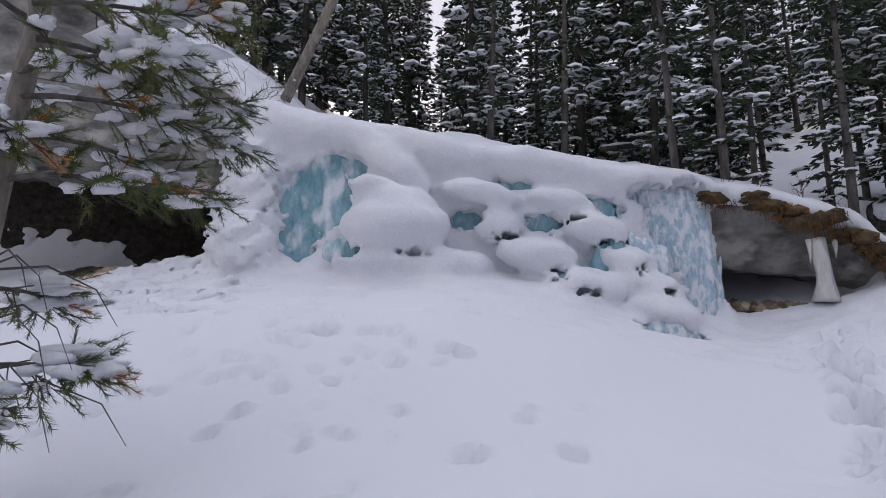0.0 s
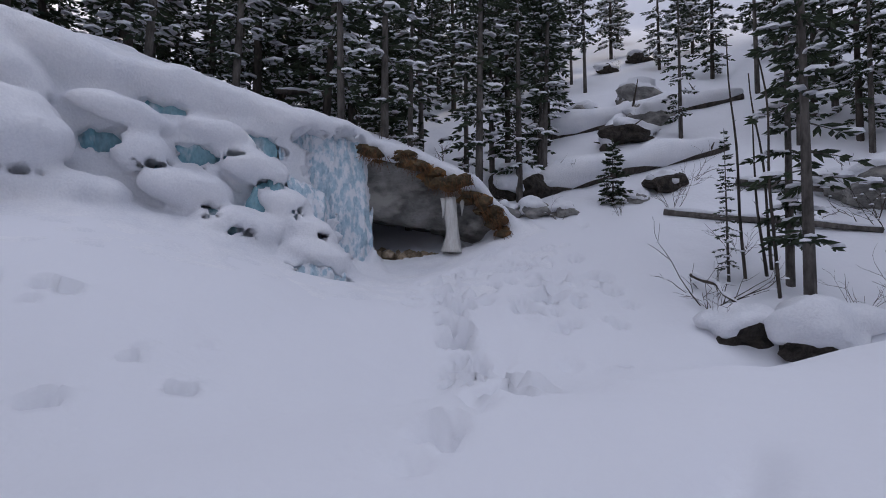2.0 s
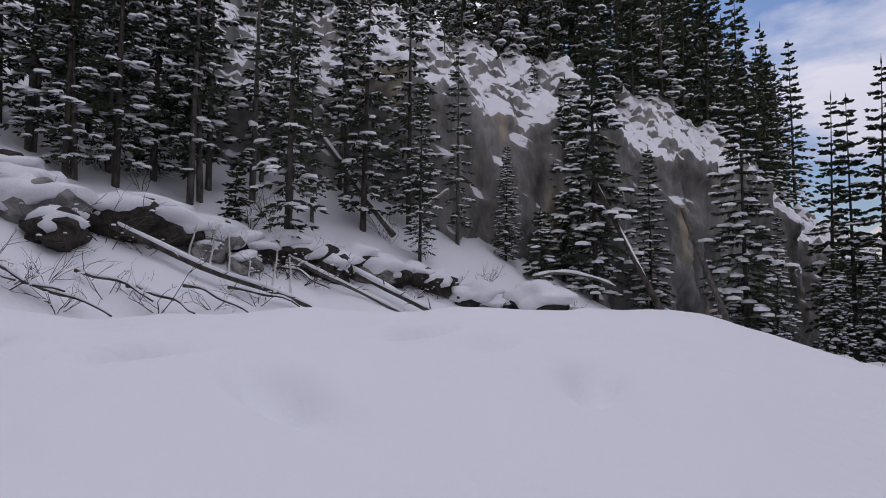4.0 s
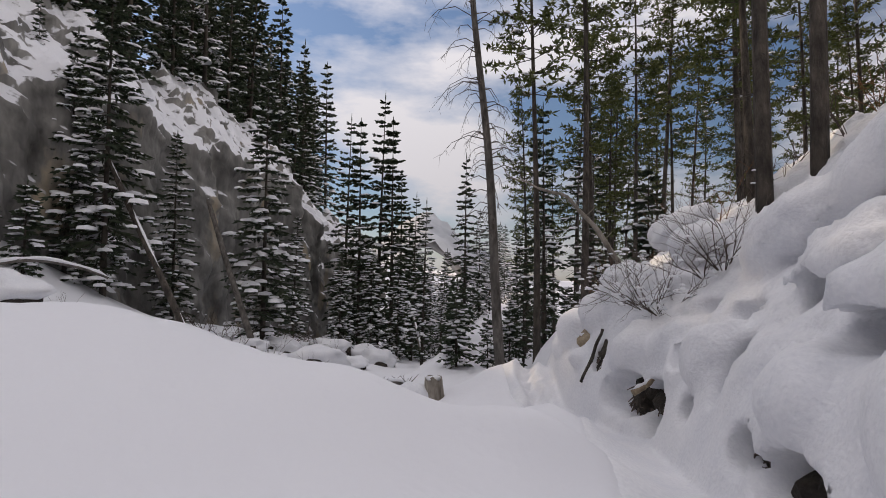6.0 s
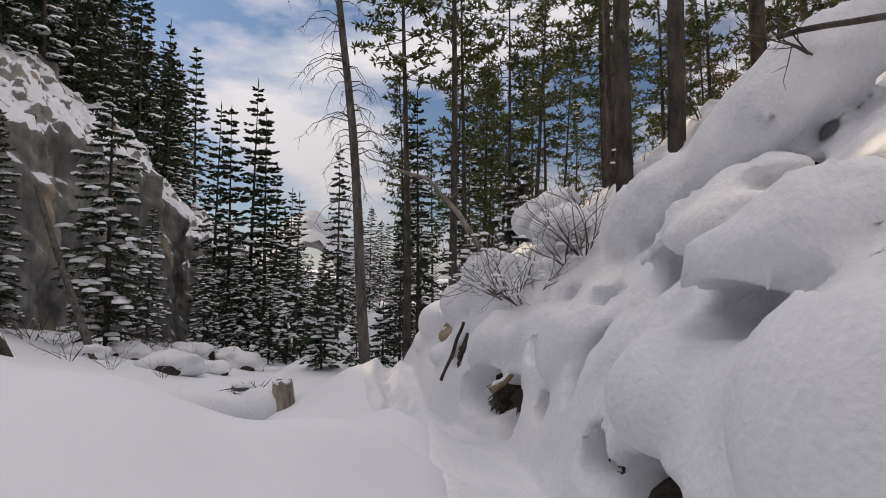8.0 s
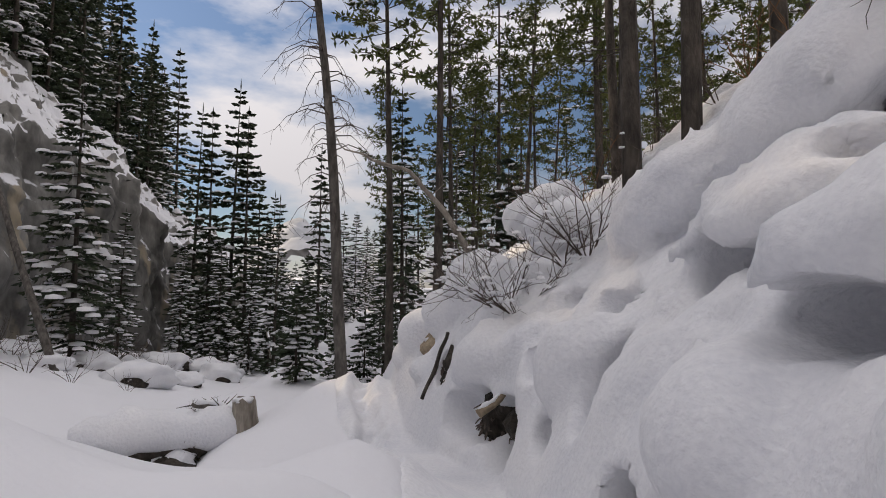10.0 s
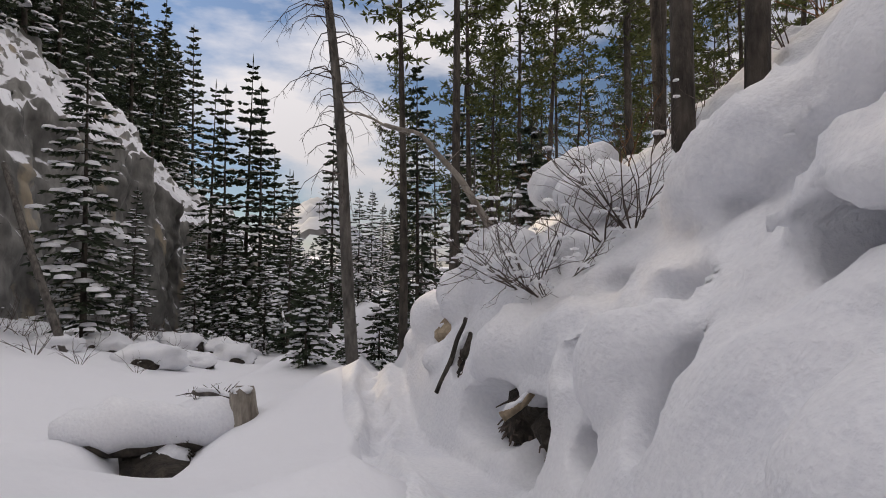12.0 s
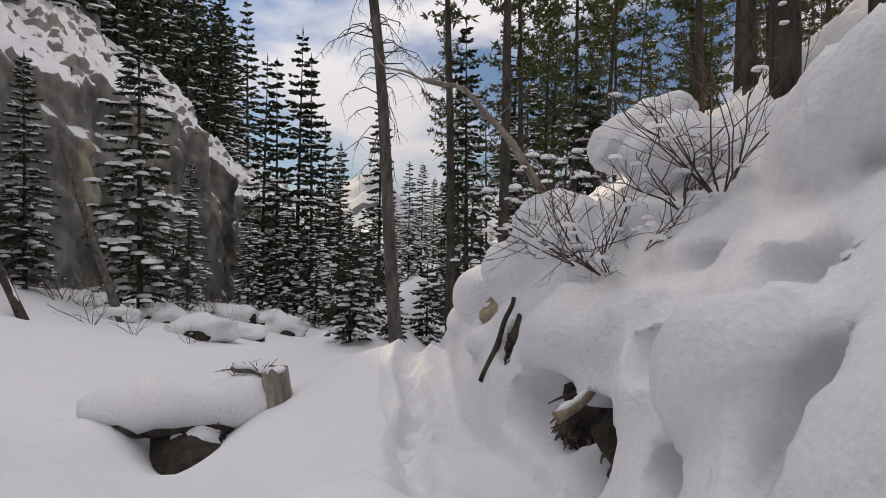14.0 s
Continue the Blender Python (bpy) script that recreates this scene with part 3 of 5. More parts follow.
# ---- the ledge over the fall ----
X, Y, Z = field_grid(FALL_LO, FALL_HI, 0.075)
x2, y2 = X[:, :, 0], Y[:, :, 0]
LY = lip_line(x2)[:, :, None]
TOP = shelf(x2, y2)[:, :, None]
low = land(x2, np.minimum(y2, lip_line(x2) + 3.0))[:, :, None]
base = (Z - low) * 0.85
den = np.maximum(step(5.9, 6.3, X) * step(9.3, 8.8, X), step(-5.1, -5.6, X)) * step(0.15, 0.5, Y - LY)
base = base + 1.6 * den
slab = smax(smax((Z - TOP) * 0.85, TOP - 0.5 - Z, 0.3), (LY - 0.25 - Y), 0.35)
# the wall of ice: its face leans out towards the foot
face = 12.72 - 0.06 * (5.5 - Z) + 0.10 * np.sin(X * 1.7 + 0.6) + 0.06 * np.sin(X * 4.1 + Z * 0.5)
span = smax(-5.15 - 0.1 * (5 - Z) - X, X - 6.12 - 0.08 * (4 - Z), 0.2)
core = smax(smax(face - Y, Z - TOP + 0.25, 0.2), span, 0.15)
coat = smax(smax(face - 0.22 - Y, Z - TOP, 0.3), span + 0.02, 0.25)
ROLLS = [
    ((-3.9, 12.75, 6.55), (1.0, 0.5, 0.5), 0, -10), ((-2.3, 12.6, 6.2), (1.1, 0.55, 0.42), 0, -16), ((-0.4, 12.6, 5.9), (1.3, 0.5, 0.36), 0, -14), ((2.0, 12.6, 5.5), (1.5, 0.5, 0.34), 0, -9),
    ((4.4, 12.6, 5.15), (1.4, 0.5, 0.3), 0, -6), ((-1.15, 12.35, 5.45), (1.0, 0.4, 0.34), 0, -35), ((-1.05, 11.85, 3.95), (1.2, 0.85, 0.55), 0, 0), ((-1.05, 12.0, 4.5), (0.9, 0.65, 0.36), 0, -8),
    ((-1.55, 11.75, 4.8), (0.42, 0.36, 0.22), 0, 0), ((0.8, 12.25, 4.75), (0.9, 0.45, 0.27), 0, -12), ((1.15, 12.2, 4.0), (0.5, 0.4, 0.36), 0, 0), ((2.6, 12.2, 4.55), (0.7, 0.4, 0.26), 0, -10),
    ((3.3, 12.15, 3.9), (0.75, 0.45, 0.36), 0, -15), ((2.0, 12.05, 3.35), (0.9, 0.5, 0.36), 0, -6), ((3.9, 12.0, 3.2), (0.6, 0.45, 0.3), 0, -15), ((3.0, 11.9, 2.6), (0.9, 0.55, 0.4), 0, -5),
    ((4.4, 11.85, 2.6), (0.6, 0.45, 0.3), 0, -15), ((4.6, 11.7, 2.05), (0.8, 0.5, 0.3), 0, -15), ((0.2, 12.0, 3.1), (0.8, 0.6, 0.35), 0, 0), ((-1.2, 11.95, 3.2), (1.2, 0.6, 0.36), 0, 0), ((-4.4, 12.2, 3.6), (0.7, 0.6, 0.9), 0, 0), ((-4.3, 12.4, 5.0), (0.55, 0.5, 1.0), 0, 0),
]
snow = smin(smin(base, slab, 0.4), coat, 0.35)
for c, r, a, b in ROLLS:
    snow = smin(snow, blob(X, Y, Z, c, r, a, b), 0.28)
snow = snow + 0.03 * lumps(X, Y, Z, 0.8, 21) + step(-3.5, -4.1, X) * 0.1 * lumps(X, Y, Z, 0.3, 22) * step(6.2, 5.6, Z)
WINDOWS = [
    ((-2.95, 12.5, 4.75), (0.85, 0.8, 0.95), 0, 0), ((-3.3, 12.5, 3.75), (0.42, 0.7, 0.5), 0, 0), ((-2.3, 12.5, 5.5), (0.6, 0.7, 0.26), 0, -15), ((0.5, 12.4, 4.2), (0.4, 0.7, 0.25), 0, 0),
    ((2.2, 12.4, 4.08), (0.42, 0.7, 0.24), 0, 0), ((3.64, 12.4, 4.5), (0.55, 0.7, 0.2), 0, -15), ((1.5, 12.4, 5.0), (0.5, 0.6, 0.15), 0, -8), ((2.85, 12.4, 4.12), (0.18, 0.6, 0.14), 0, 0),
    ((3.6, 12.2, 3.55), (0.36, 0.6, 0.1), 0, -10), ((2.4, 11.9, 2.85), (0.14, 0.5, 0.15), 0, 30), ((2.95, 11.75, 2.5), (0.34, 0.5, 0.11), 0, -10), ((4.05, 12.0, 2.95), (0.2, 0.5, 0.11), 0, 0),
    ((4.55, 11.9, 2.5), (0.28, 0.5, 0.11), 0, 0), ((4.45, 11.2, 1.55), (0.72, 0.6, 0.27), 0, -12), ((3.6, 11.15, 1.28), (0.22, 0.45, 0.16), 0, 0), ((-0.65, 11.45, 3.3), (0.28, 0.4, 0.09), 0, 0),
    ((-1.95, 11.7, 3.35), (0.26, 0.5, 0.12), 0, 0), ((5.35, 12.4, 4.1), (0.85, 0.7, 0.95), 0, 0), ((5.75, 12.35, 2.95), (0.55, 0.7, 0.95), 0, 0), ((1.35, 12.3, 3.75), (0.3, 0.6, 0.11), 0, 0), ((4.7, 12.4, 4.75), (0.55, 0.6, 0.28), 0, -8), ((5.0, 12.35, 3.5), (0.45, 0.6, 0.6), 0, 0),
]
for c, r, a, b in WINDOWS:
    snow = smax(snow, -(blob(X, Y, Z, c, r, a, b) + 0.1 * lumps(X, Y, Z, 0.26, 31)), 0.05)
snow = snow + 0.1 * (1 - inside(X, Y, FALL_LO, FALL_HI, 0.5))
tagged(hull("snow_ledge", snow, FALL_LO, 0.075, M_SNOW), "snow draped over the frozen waterfall and its ledge", "snow", kind="structure")
# the ice itself, with ribs like hanging curtains
foot = [((4.45, 11.6, 1.5), (0.85, 0.42, 0.45)), ((3.6, 11.45, 1.25), (0.32, 0.3, 0.3)), ((2.6, 12.2, 2.6), (0.8, 0.4, 0.5)), ((-0.9, 12.2, 3.3), (0.7, 0.25, 0.3)), ((-2.0, 12.1, 3.4), (0.6, 0.35, 0.4)), ((4.0, 12.15, 3.0), (0.9, 0.3, 0.8))]
ice = core
for c, r in foot:
    ice = smin(ice, blob(X, Y, Z, c, r), 0.15)
ice = ice + 0.035 * np.sin(X * 17 + 1.5 * np.sin(Z * 1.3)) + 0.025 * np.sin(X * 41 + 2 * np.sin(Z * 2)) + 0.04 * lumps(X, Y, Z * 0.5, 0.6, 33)
mid = int((3.9 - FALL_LO[0]) / 0.075)
waterfall = thing("frozen_waterfall", (0.5, 12.6, 2.0), "frozen waterfall of blue ice half buried in snow", "waterfall")
for piece, sl, off, m in (("ice_curtain", slice(0, mid + 1), 0, M_ICE), ("ice_curtain", slice(mid, None), mid, M_RIME)):
    ob = hull(piece, ice[sl], (FALL_LO[0] + off * 0.075, FALL_LO[1], FALL_LO[2]), 0.075, m)
    ob.parent = waterfall
    ob.matrix_parent_inverse = waterfall.matrix_basis.inverted()
waterfall.children[1]["label"] = "pale blue ice crusted with rime"

# ---- the rock ledge with the caves ----
RL, RH = (-14.0, 9.0, 0.6), (10.6, 17.6, 11.0)
X, Y, Z = field_grid(RL, RH, 0.11)
x2, y2 = X[:, :, 0], Y[:, :, 0]
LY = lip_line(x2)[:, :, None]
TOP = shelf(x2, y2)[:, :, None] - 0.35
roof = np.interp(x2, (-14, -9, -6.5, -4.9, 5.5, 6.5, 8.2, 9.2, 10), (5.2, 5.2, 5.1, 4.5, 3.1, 3.05, 2.85, 2.5, 2.0))[:, :, None]
slope = 0.25 * (Z - roof) 
rock = smax(smax(LY + 0.1 + 0.2 * np.abs(np.sin(Z * 2.6)) + np.minimum(0.25 * (TOP - Z), 0.3) - Y, Z - TOP, 0.12), roof + 0.14 * (Y - LY) - Z, 0.12)
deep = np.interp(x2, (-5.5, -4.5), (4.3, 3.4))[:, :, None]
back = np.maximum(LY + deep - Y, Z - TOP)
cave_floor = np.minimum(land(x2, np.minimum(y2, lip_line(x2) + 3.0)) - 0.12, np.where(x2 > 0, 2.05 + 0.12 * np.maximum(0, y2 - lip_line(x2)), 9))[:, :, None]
# lining of the caves, back and floor in one field, parted by depth below
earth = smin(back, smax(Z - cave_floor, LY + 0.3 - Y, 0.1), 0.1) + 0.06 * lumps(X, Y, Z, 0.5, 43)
rock = smax(rock, X - 9.7, 0.3) + 0.11 * lumps(X, Y, Z * 1.6, 1.3, 41) + 0.05 * lumps(X, Y, Z * 2, 0.45, 42)
# the deep of the caves is coloured near-black in place of its shade
tagged(hull("cave_wall", smax(earth, 1.2 - (Y - LY), 0.1), RL, 0.11, M_SOILSHADE), "back of the caves, its deep shade painted near-black", "cave wall", kind="structure")
tagged(hull("cave_floor", smax(earth, Y - LY - 1.3, 0.1), RL, 0.11, M_STONE), "ochre rubble floor at the mouth of the caves", "cave floor", kind="structure")
tagged(hull("rock_ledge", rock, RL, 0.11, M_ROCK), "grey limestone ledge hanging over dark hollows", "rock ledge", kind="structure")

# ---- the cliff in the east ----
cy, cz = np.arange(-78, 12, 0.25), np.arange(0, 1.001, 0.011)
CY, CT = np.meshgrid(cy, cz, indexing="ij")
foot_z = land(cliff_line(CY) - 0.6, CY) - 0.8
edge_z = brow(CY) + 0.5 * np.sin(CY * 0.55) + 0.35 * np.sin(CY * 1.7 + 1)
tall = edge_z - foot_z + 7.0
rise = CT * tall
over = np.maximum(0, rise - (edge_z - foot_z))
lean = 0.05 * np.minimum(rise, edge_z - foot_z) + 0.95 * over
rough = 0
for k, (s, a) in enumerate(((6.0, 0.8), (2.4, 0.42), (1.0, 0.2), (0.5, 0.09))):
    rough = rough + a * lumps(CY, rise * 0.55, 0 * CY + k, s, 50 + k)
bulge = 0.3 * np.abs(np.sin(rise * 0.8 + 0.5 * np.sin(CY * 0.3)))
CX = cliff_line(CY) + lean + rough + bulge * (over == 0)
CZ = foot_z + rise + np.where(over > 0, 0.45 * np.abs(lumps(CY, CX, rise, 1.5, 61)) + 0.25 * np.abs(lumps(CY, CX, rise, 0.7, 62)), 0)
n1, n2 = CY.shape
jj = np.arange(n1 * n2).reshape(n1, n2)
g = Geo()
g.add(np.stack([CX, CY, CZ], -1).reshape(-1, 3), np.stack([jj[:-1, :-1], jj[:-1, 1:], jj[1:, 1:], jj[1:, :-1]], -1).reshape(-1, 4))
tagged(part("cliff", g, M_CLIFF), "grey limestone cliff with snow on its ledges", "cliff", kind="structure")

# ---- trees ----
def twig(g, p, d, length, width, up):
    """A spray of needles: two crossed blades."""
    d = d / (np.linalg.norm(d) + 1e-9)
    s = np.cross(d, up)
    s /= np.linalg.norm(s) + 1e-9
    u = np.cross(s, d)
    m = p + d * length * 0.45
    e = p + d * length
    w = width * 0.5
    g.add([p, m + s * w, e, m - s * w, m + u * w * 0.7, m - u * w * 0.8], [(0, 1, 2, 3), (0, 4, 2, 5)])


UP = np.array([0, 0, 1.0])


def spruce(height, spread, seed, snow=0.7, bare=0.08, step_z=0.36, twigs=7, open_crown=0.0, big=1.0):
    """Meshes of a spruce: trunk, crown, snow on its boughs."""
    r = random.Random(seed)
    trunk, crown, white = Geo(), Geo(), Geo()
    r0 = 0.008 * height + 0.03
    lean = np.array([r.uniform(-0.02, 0.02), r.uniform(-0.02, 0.02), 1.0])
    zs = np.linspace(-0.4, height, 9)
    trunk.add(*tube([lean * z for z in zs], [max(0.012, r0 * (1 - 0.97 * max(z, 0) / height)) for z in zs], 7))
    z = height * bare + 0.15
    while z < height * 0.985:
        k = z / height
        n = r.choice((4, 5, 5, 6))
        a0 = r.uniform(0, 6.28)
        reach = spread * (1 - k) ** 0.75 * min(1.0, 0.55 + 2.2 * (k - bare * 0.8)) + 0.10
        for i in range(n):
            if r.random() < open_crown:
                continue
            a = a0 + i * 6.283 / n + r.uniform(-0.35, 0.35)
            L = reach * r.uniform(0.68, 1.18)
            d = np.array([math.cos(a), math.sin(a), 0])
            side = np.array([-d[1], d[0], 0])
            zb = z + r.uniform(-0.15, 0.15)
            lift = 0.28 * k - 0.12
            fall = r.uniform(0.22, 0.5) * (1 - 0.5 * k)

            def at(s):
                return lean * zb + d * (s * L) + UP * L * (lift * s - fall * s * s + 0.12 * s ** 4)

            trunk.add(*tube([at(0), at(0.5), at(0.95)], [0.012 + 0.008 * L, 0.008 + 0.003 * L, 0.004], 3, False))
            m = max(3, int(twigs * (0.45 + 0.55 * L / spread)))
            for j in range(m):
                s = 0.16 + 0.84 * (j + r.uniform(0, 0.6)) / m
                s = min(s, 1.0)
                p = at(s)
                l = (0.16 + 0.34 * L * (1 - 0.75 * s)) * r.uniform(0.8, 1.2)
                for q in (-1, 1):
                    twig(crown, p, d * 0.75 + side * q * r.uniform(0.5, 1.1) + UP * r.uniform(-0.45, 0.0), l, (0.11 + 0.03 * l) * big, UP)
                if r.random() < 0.6:
                    twig(crown, p, d * 0.5 - UP * 0.9 + side * r.uniform(-0.5, 0.5), l * 0.55, 0.09 * big, side)
            twig(crown, at(0.86), at(1.0) - at(0.9), 0.2 + 0.1 * L, 0.11 * big, UP)
            if r.random() < snow * (0.9 if k < 0.8 else 0.5):
                for s in (r.uniform(0.35, 0.5), r.uniform(0.58, 0.74), r.uniform(0.82, 0.98)):
                    if r.random() < 0.8:
                        white.add(*dome(at(s) + UP * 0.035 + side * r.uniform(-0.12, 0.12) * L, (0.07 + 0.13 * L * r.uniform(0.35, 1.35)), r, 0.5, 6))
        z += step_z * r.uniform(0.75, 1.25)
    twig(crown, lean * height * 0.96, UP * 1.0, height * 0.05 + 0.1, 0.1, np.array([1.0, 0, 0]))
    return trunk, crown, white


def pine(height, seed, low=0.4, reach=1.5, snow=0.12):
    """Meshes of a tall lodgepole pine with dead lower twigs and a tufted crown."""
    r = random.Random(seed)
    trunk, crown, white = Geo(), Geo(), Geo()
    r0 = 0.0058 * height + 0.03
    ph = r.uniform(0, 6)
    bow = r.uniform(0.05, 0.3)

    def stem(z):
        return np.array([bow * math.sin(z / height * 3 + ph) - bow * math.sin(ph), bow * math.cos(z / height * 2.4 + ph) - bow * math.cos(ph), z])

    zs = np.linspace(-0.5, height, 12)
    trunk.add(*tube([stem(z) for z in zs], [max(0.02, r0 * (1 - 0.9 * max(z, 0) / height)) for z in zs], 8))
    z = height * 0.1
    while z < height * low:
        for _ in range(r.choice((0, 1, 2))):
            a = r.uniform(0, 6.28)
            d = np.array([math.cos(a), math.sin(a), r.uniform(-0.4, 0.2)])
            L = r.uniform(0.3, 1.1)
            p = stem(z)
            trunk.add(*tube([p, p + d * L * 0.5, p + d * L - UP * 0.12], [0.014, 0.009, 0.004], 3, False))
        z += r.uniform(0.25, 0.7)
    z = height * low
    while z < height:
        k = (z / height - low) / (1 - low)
        for i in range(r.choice((2, 3, 3, 4))):
            a = r.uniform(0, 6.28)
            L = reach * (0.45 + 0.9 * math.sin(min(1, k * 1.15 + 0.12) * 3.0) ** 0.8) * r.uniform(0.55, 1.1) * (1 - 0.45 * k)
            d = np.array([math.cos(a), math.sin(a), 0])
            side = np.array([-d[1], d[0], 0])
            b = stem(z)
            rise = r.uniform(-0.15, 0.3)

            def at(s):
                return b + d * L * s + UP * L * (rise * s - 0.25 * s * s + 0.3 * s ** 3)

            trunk.add(*tube([at(0), at(0.5), at(1)], [0.022, 0.014, 0.006], 3, False))
            for s in np.linspace(0.35, 1.0, max(3, int(4.5 * L))):
                c = at(s) + side * r.uniform(-0.28, 0.28) * L * (1.1 - s) + UP * r.uniform(-0.05, 0.1)
                for _ in range(7):
                    v = np.array([r.gauss(0, 1), r.gauss(0, 1), r.gauss(0.25, 0.8)]) + d * 0.5
                    twig(crown, c, v, r.uniform(0.16, 0.32), 0.085, UP + 0.01)
                if r.random() < snow:
                    white.add(*dome(c + UP * 0.07, r.uniform(0.09, 0.17), r, 0.5, 6))
        z += r.uniform(0.22, 0.5)
    return trunk, crown, white


def tree_thing(name, kind, label, category, group, bark, needles, leaf="crown"):
    """One tree as a thing with its parts, far below the ground until it is copied."""
    trunk, crown, white = kind
    ob = thing(name, (0, 0, 0), label, category, group)
    part("trunk", trunk, bark, ob)
    if crown.n:
        part(leaf, crown, needles, ob, smooth=False)
    if white.n:
        tagged(part("snow_load", white, M_SNOW, ob, "lumps of fresh snow on the boughs"), kind="stuff")
    return ob


def plant(model, x, y, size=1.0, turn=0.0, sink=0.05, tip=(0, 0), z=None, tall=1.0):
    """A copy of a tree on the ground at x, y."""
    z = float(land(x, y)) if z is None else z
    ob = copy_thing(model, pose(x, y, z - sink, tip[0], tip[1], turn) @ Matrix.Diagonal((size, size, size * tall, 1)))
    return ob


MODELS = []


def model(*args):
    ob = tree_thing(*args)
    MODELS.append(ob)
    return ob


SPRUCE = "snow-laden dark green spruce on the canyon side"
big_spruces = [model("spruce_tree", spruce(13.0, 2.1, 100 + i, 0.95, 0.04, 0.42, 8), SPRUCE, "tree", "spruces in the canyon", M_BARKDARK, M_NEEDLE) for i in range(3)]
wood_spruces = [model("spruce_tree", spruce(12.0, 1.5, 120 + i, 0.9, 0.07, 0.46, 5, 0.15), "slender spruce of the shaded forest, dusted with snow", "tree", "forest above the waterfall", M_BARKDARK, M_NEEDLE) for i in range(4)]
thin_spruces = [model("spruce_tree", spruce(11.0, 1.2, 140 + i, 0.8, 0.1, 0.46, 4, 0.35), "thin half-bare spruce with dry lower twigs", "tree", "forest above the waterfall", M_BARK, M_NEEDLE) for i in range(3)]
stem_spruces = [model("spruce_tree", spruce(11.0, 1.15, 150 + i, 0.8, 0.27, 0.42, 5, 0.3), "thin spruce with a bare lower stem", "tree", "bare-stemmed spruces", M_BARK, M_NEEDLE) for i in range(3)]
young_spruces = [model("young_spruce", spruce(3.0, 0.75, 160 + i, 0.75, 0.03, 0.24, 5), "young spruce bent under snow", "tree", "young spruces", M_BARKDARK, M_NEEDLE) for i in range(2)]
pines = [model("pine_tree", pine(17.0, 200 + i, (0.42, 0.3, 0.5, 0.36)[i], 1.45), "tall lodgepole pine with a bare lower trunk", "tree", "pines on the west bank", M_BARKDARK, M_PINE) for i in range(4)]
far_spruces = [model("spruce_tree", spruce(14.0, 1.6, 180 + i, 0.35, 0.05, 0.52, 4, 0.1, 1.7), "distant dark spruce on the hillside", "tree", "distant woods", M_BARKDARK, M_NEEDLE) for i in range(2)]

rt = random.Random(77)
# ---- named trees, nearest first ----
plant(big_spruces[1], 22.9, -24.8, 1.15, 140)
plant(big_spruces[2], 25.7, -30.1, 0.62, 60)
plant(big_spruces[0], 26.1, -35.3, 0.58, 20)
plant(big_spruces[0], 25.9, -18.0, 1.2, 250)
plant(big_spruces[2], 28.6, -17.8, 0.9, 10)
plant(big_spruces[1], 27.5, -22.8, 0.8, 100)
plant(big_spruces[2], 26.3, -39.5, 0.7, 300)
plant(big_spruces[0], 23.7, -39.2, 0.62, 90)
for x, y, k, m in ((28.3, -43.1, 1.6, 0), (26.4, -42.6, 1.42, 1), (31.7, -45.3, 1.5, 1), (35.1, -47.3, 1.6, 0), (26.4, -45.8, 1.05, 0), (30.7, -50.9, 1.3, 1)):
    plant(far_spruces[m], x, y, k, 90 * m + 40 * k)
plant(wood_spruces[0], 19.9, -2.2, 1.05, 30)
plant(wood_spruces[1], 23.9, -5.5, 1.1, 80)
plant(thin_spruces[0], 22.6, 0.9, 1.1, 10)
plant(big_spruces[0], 23.6, 2.2, 0.95, 170)
plant(wood_spruces[2], 21.4, 3.0, 1.0, 120)
plant(thin_spruces[1], 24.5, -1.2, 1.2, 40)
plant(wood_spruces[3], 25.8, -8.0, 1.1, 300)
plant(young_spruces[0], 21.6, -0.6, 0.75, 0)
plant(young_spruces[1], 24.8, -14.2, 1.2, 40)
plant(thin_spruces[2], 11.4, 5.3, 0.95, 200, tip=(0, 1.5))
plant(thin_spruces[0], 11.9, 5.9, 0.75, 90, tip=(0, -1))
plant(thin_spruces[1], 11.2, 6.7, 0.28, 140)
plant(thin_spruces[0], 12.6, 14.0, 0.7, 10)
plant(thin_spruces[2], 13.8, 15.6, 0.8, 80)
plant(thin_spruces[1], 10.2, 14.6, 0.8, 180)
plant(wood_spruces[2], 15.6, 17.0, 0.8, 20)
plant(wood_spruces[0], 17.6, 20.0, 0.9, 240)
plant(thin_spruces[2], 8.1, 14.4, 0.9, 300)
plant(young_spruces[1], 12.9, 11.2, 0.62, 30)
plant(thin_spruces[1], 5.85, 13.9, 0.95, 10, z=5.5, tip=(2, -4))
plant(thin_spruces[2], 6.9, 13.5, 1.0, 110, z=5.2)
plant(thin_spruces[0], 9.3, 12.6, 0.95, 70, z=4.3, tip=(0, 2))
plant(thin_spruces[1], 11.0, 13.0, 0.9, 170)
plant(wood_spruces[1], 12.4, 15.4, 0.9, 50)
plant(young_spruces[0], 3.6, 15.6, 0.75, 80)
plant(young_spruces[1], 8.6, 17.2, 1.3, 200)
for k, (x, y) in enumerate(((30.8, -54.8), (33.4, -57.5), (36.0, -63.0), (29.0, -57.0), (41.0, -72.0), (38.0, -70.0), (27.5, -50.0))):
    plant(far_spruces[k % 2], x, y, 0.75 + 0.05 * (k % 3), 40 * k)
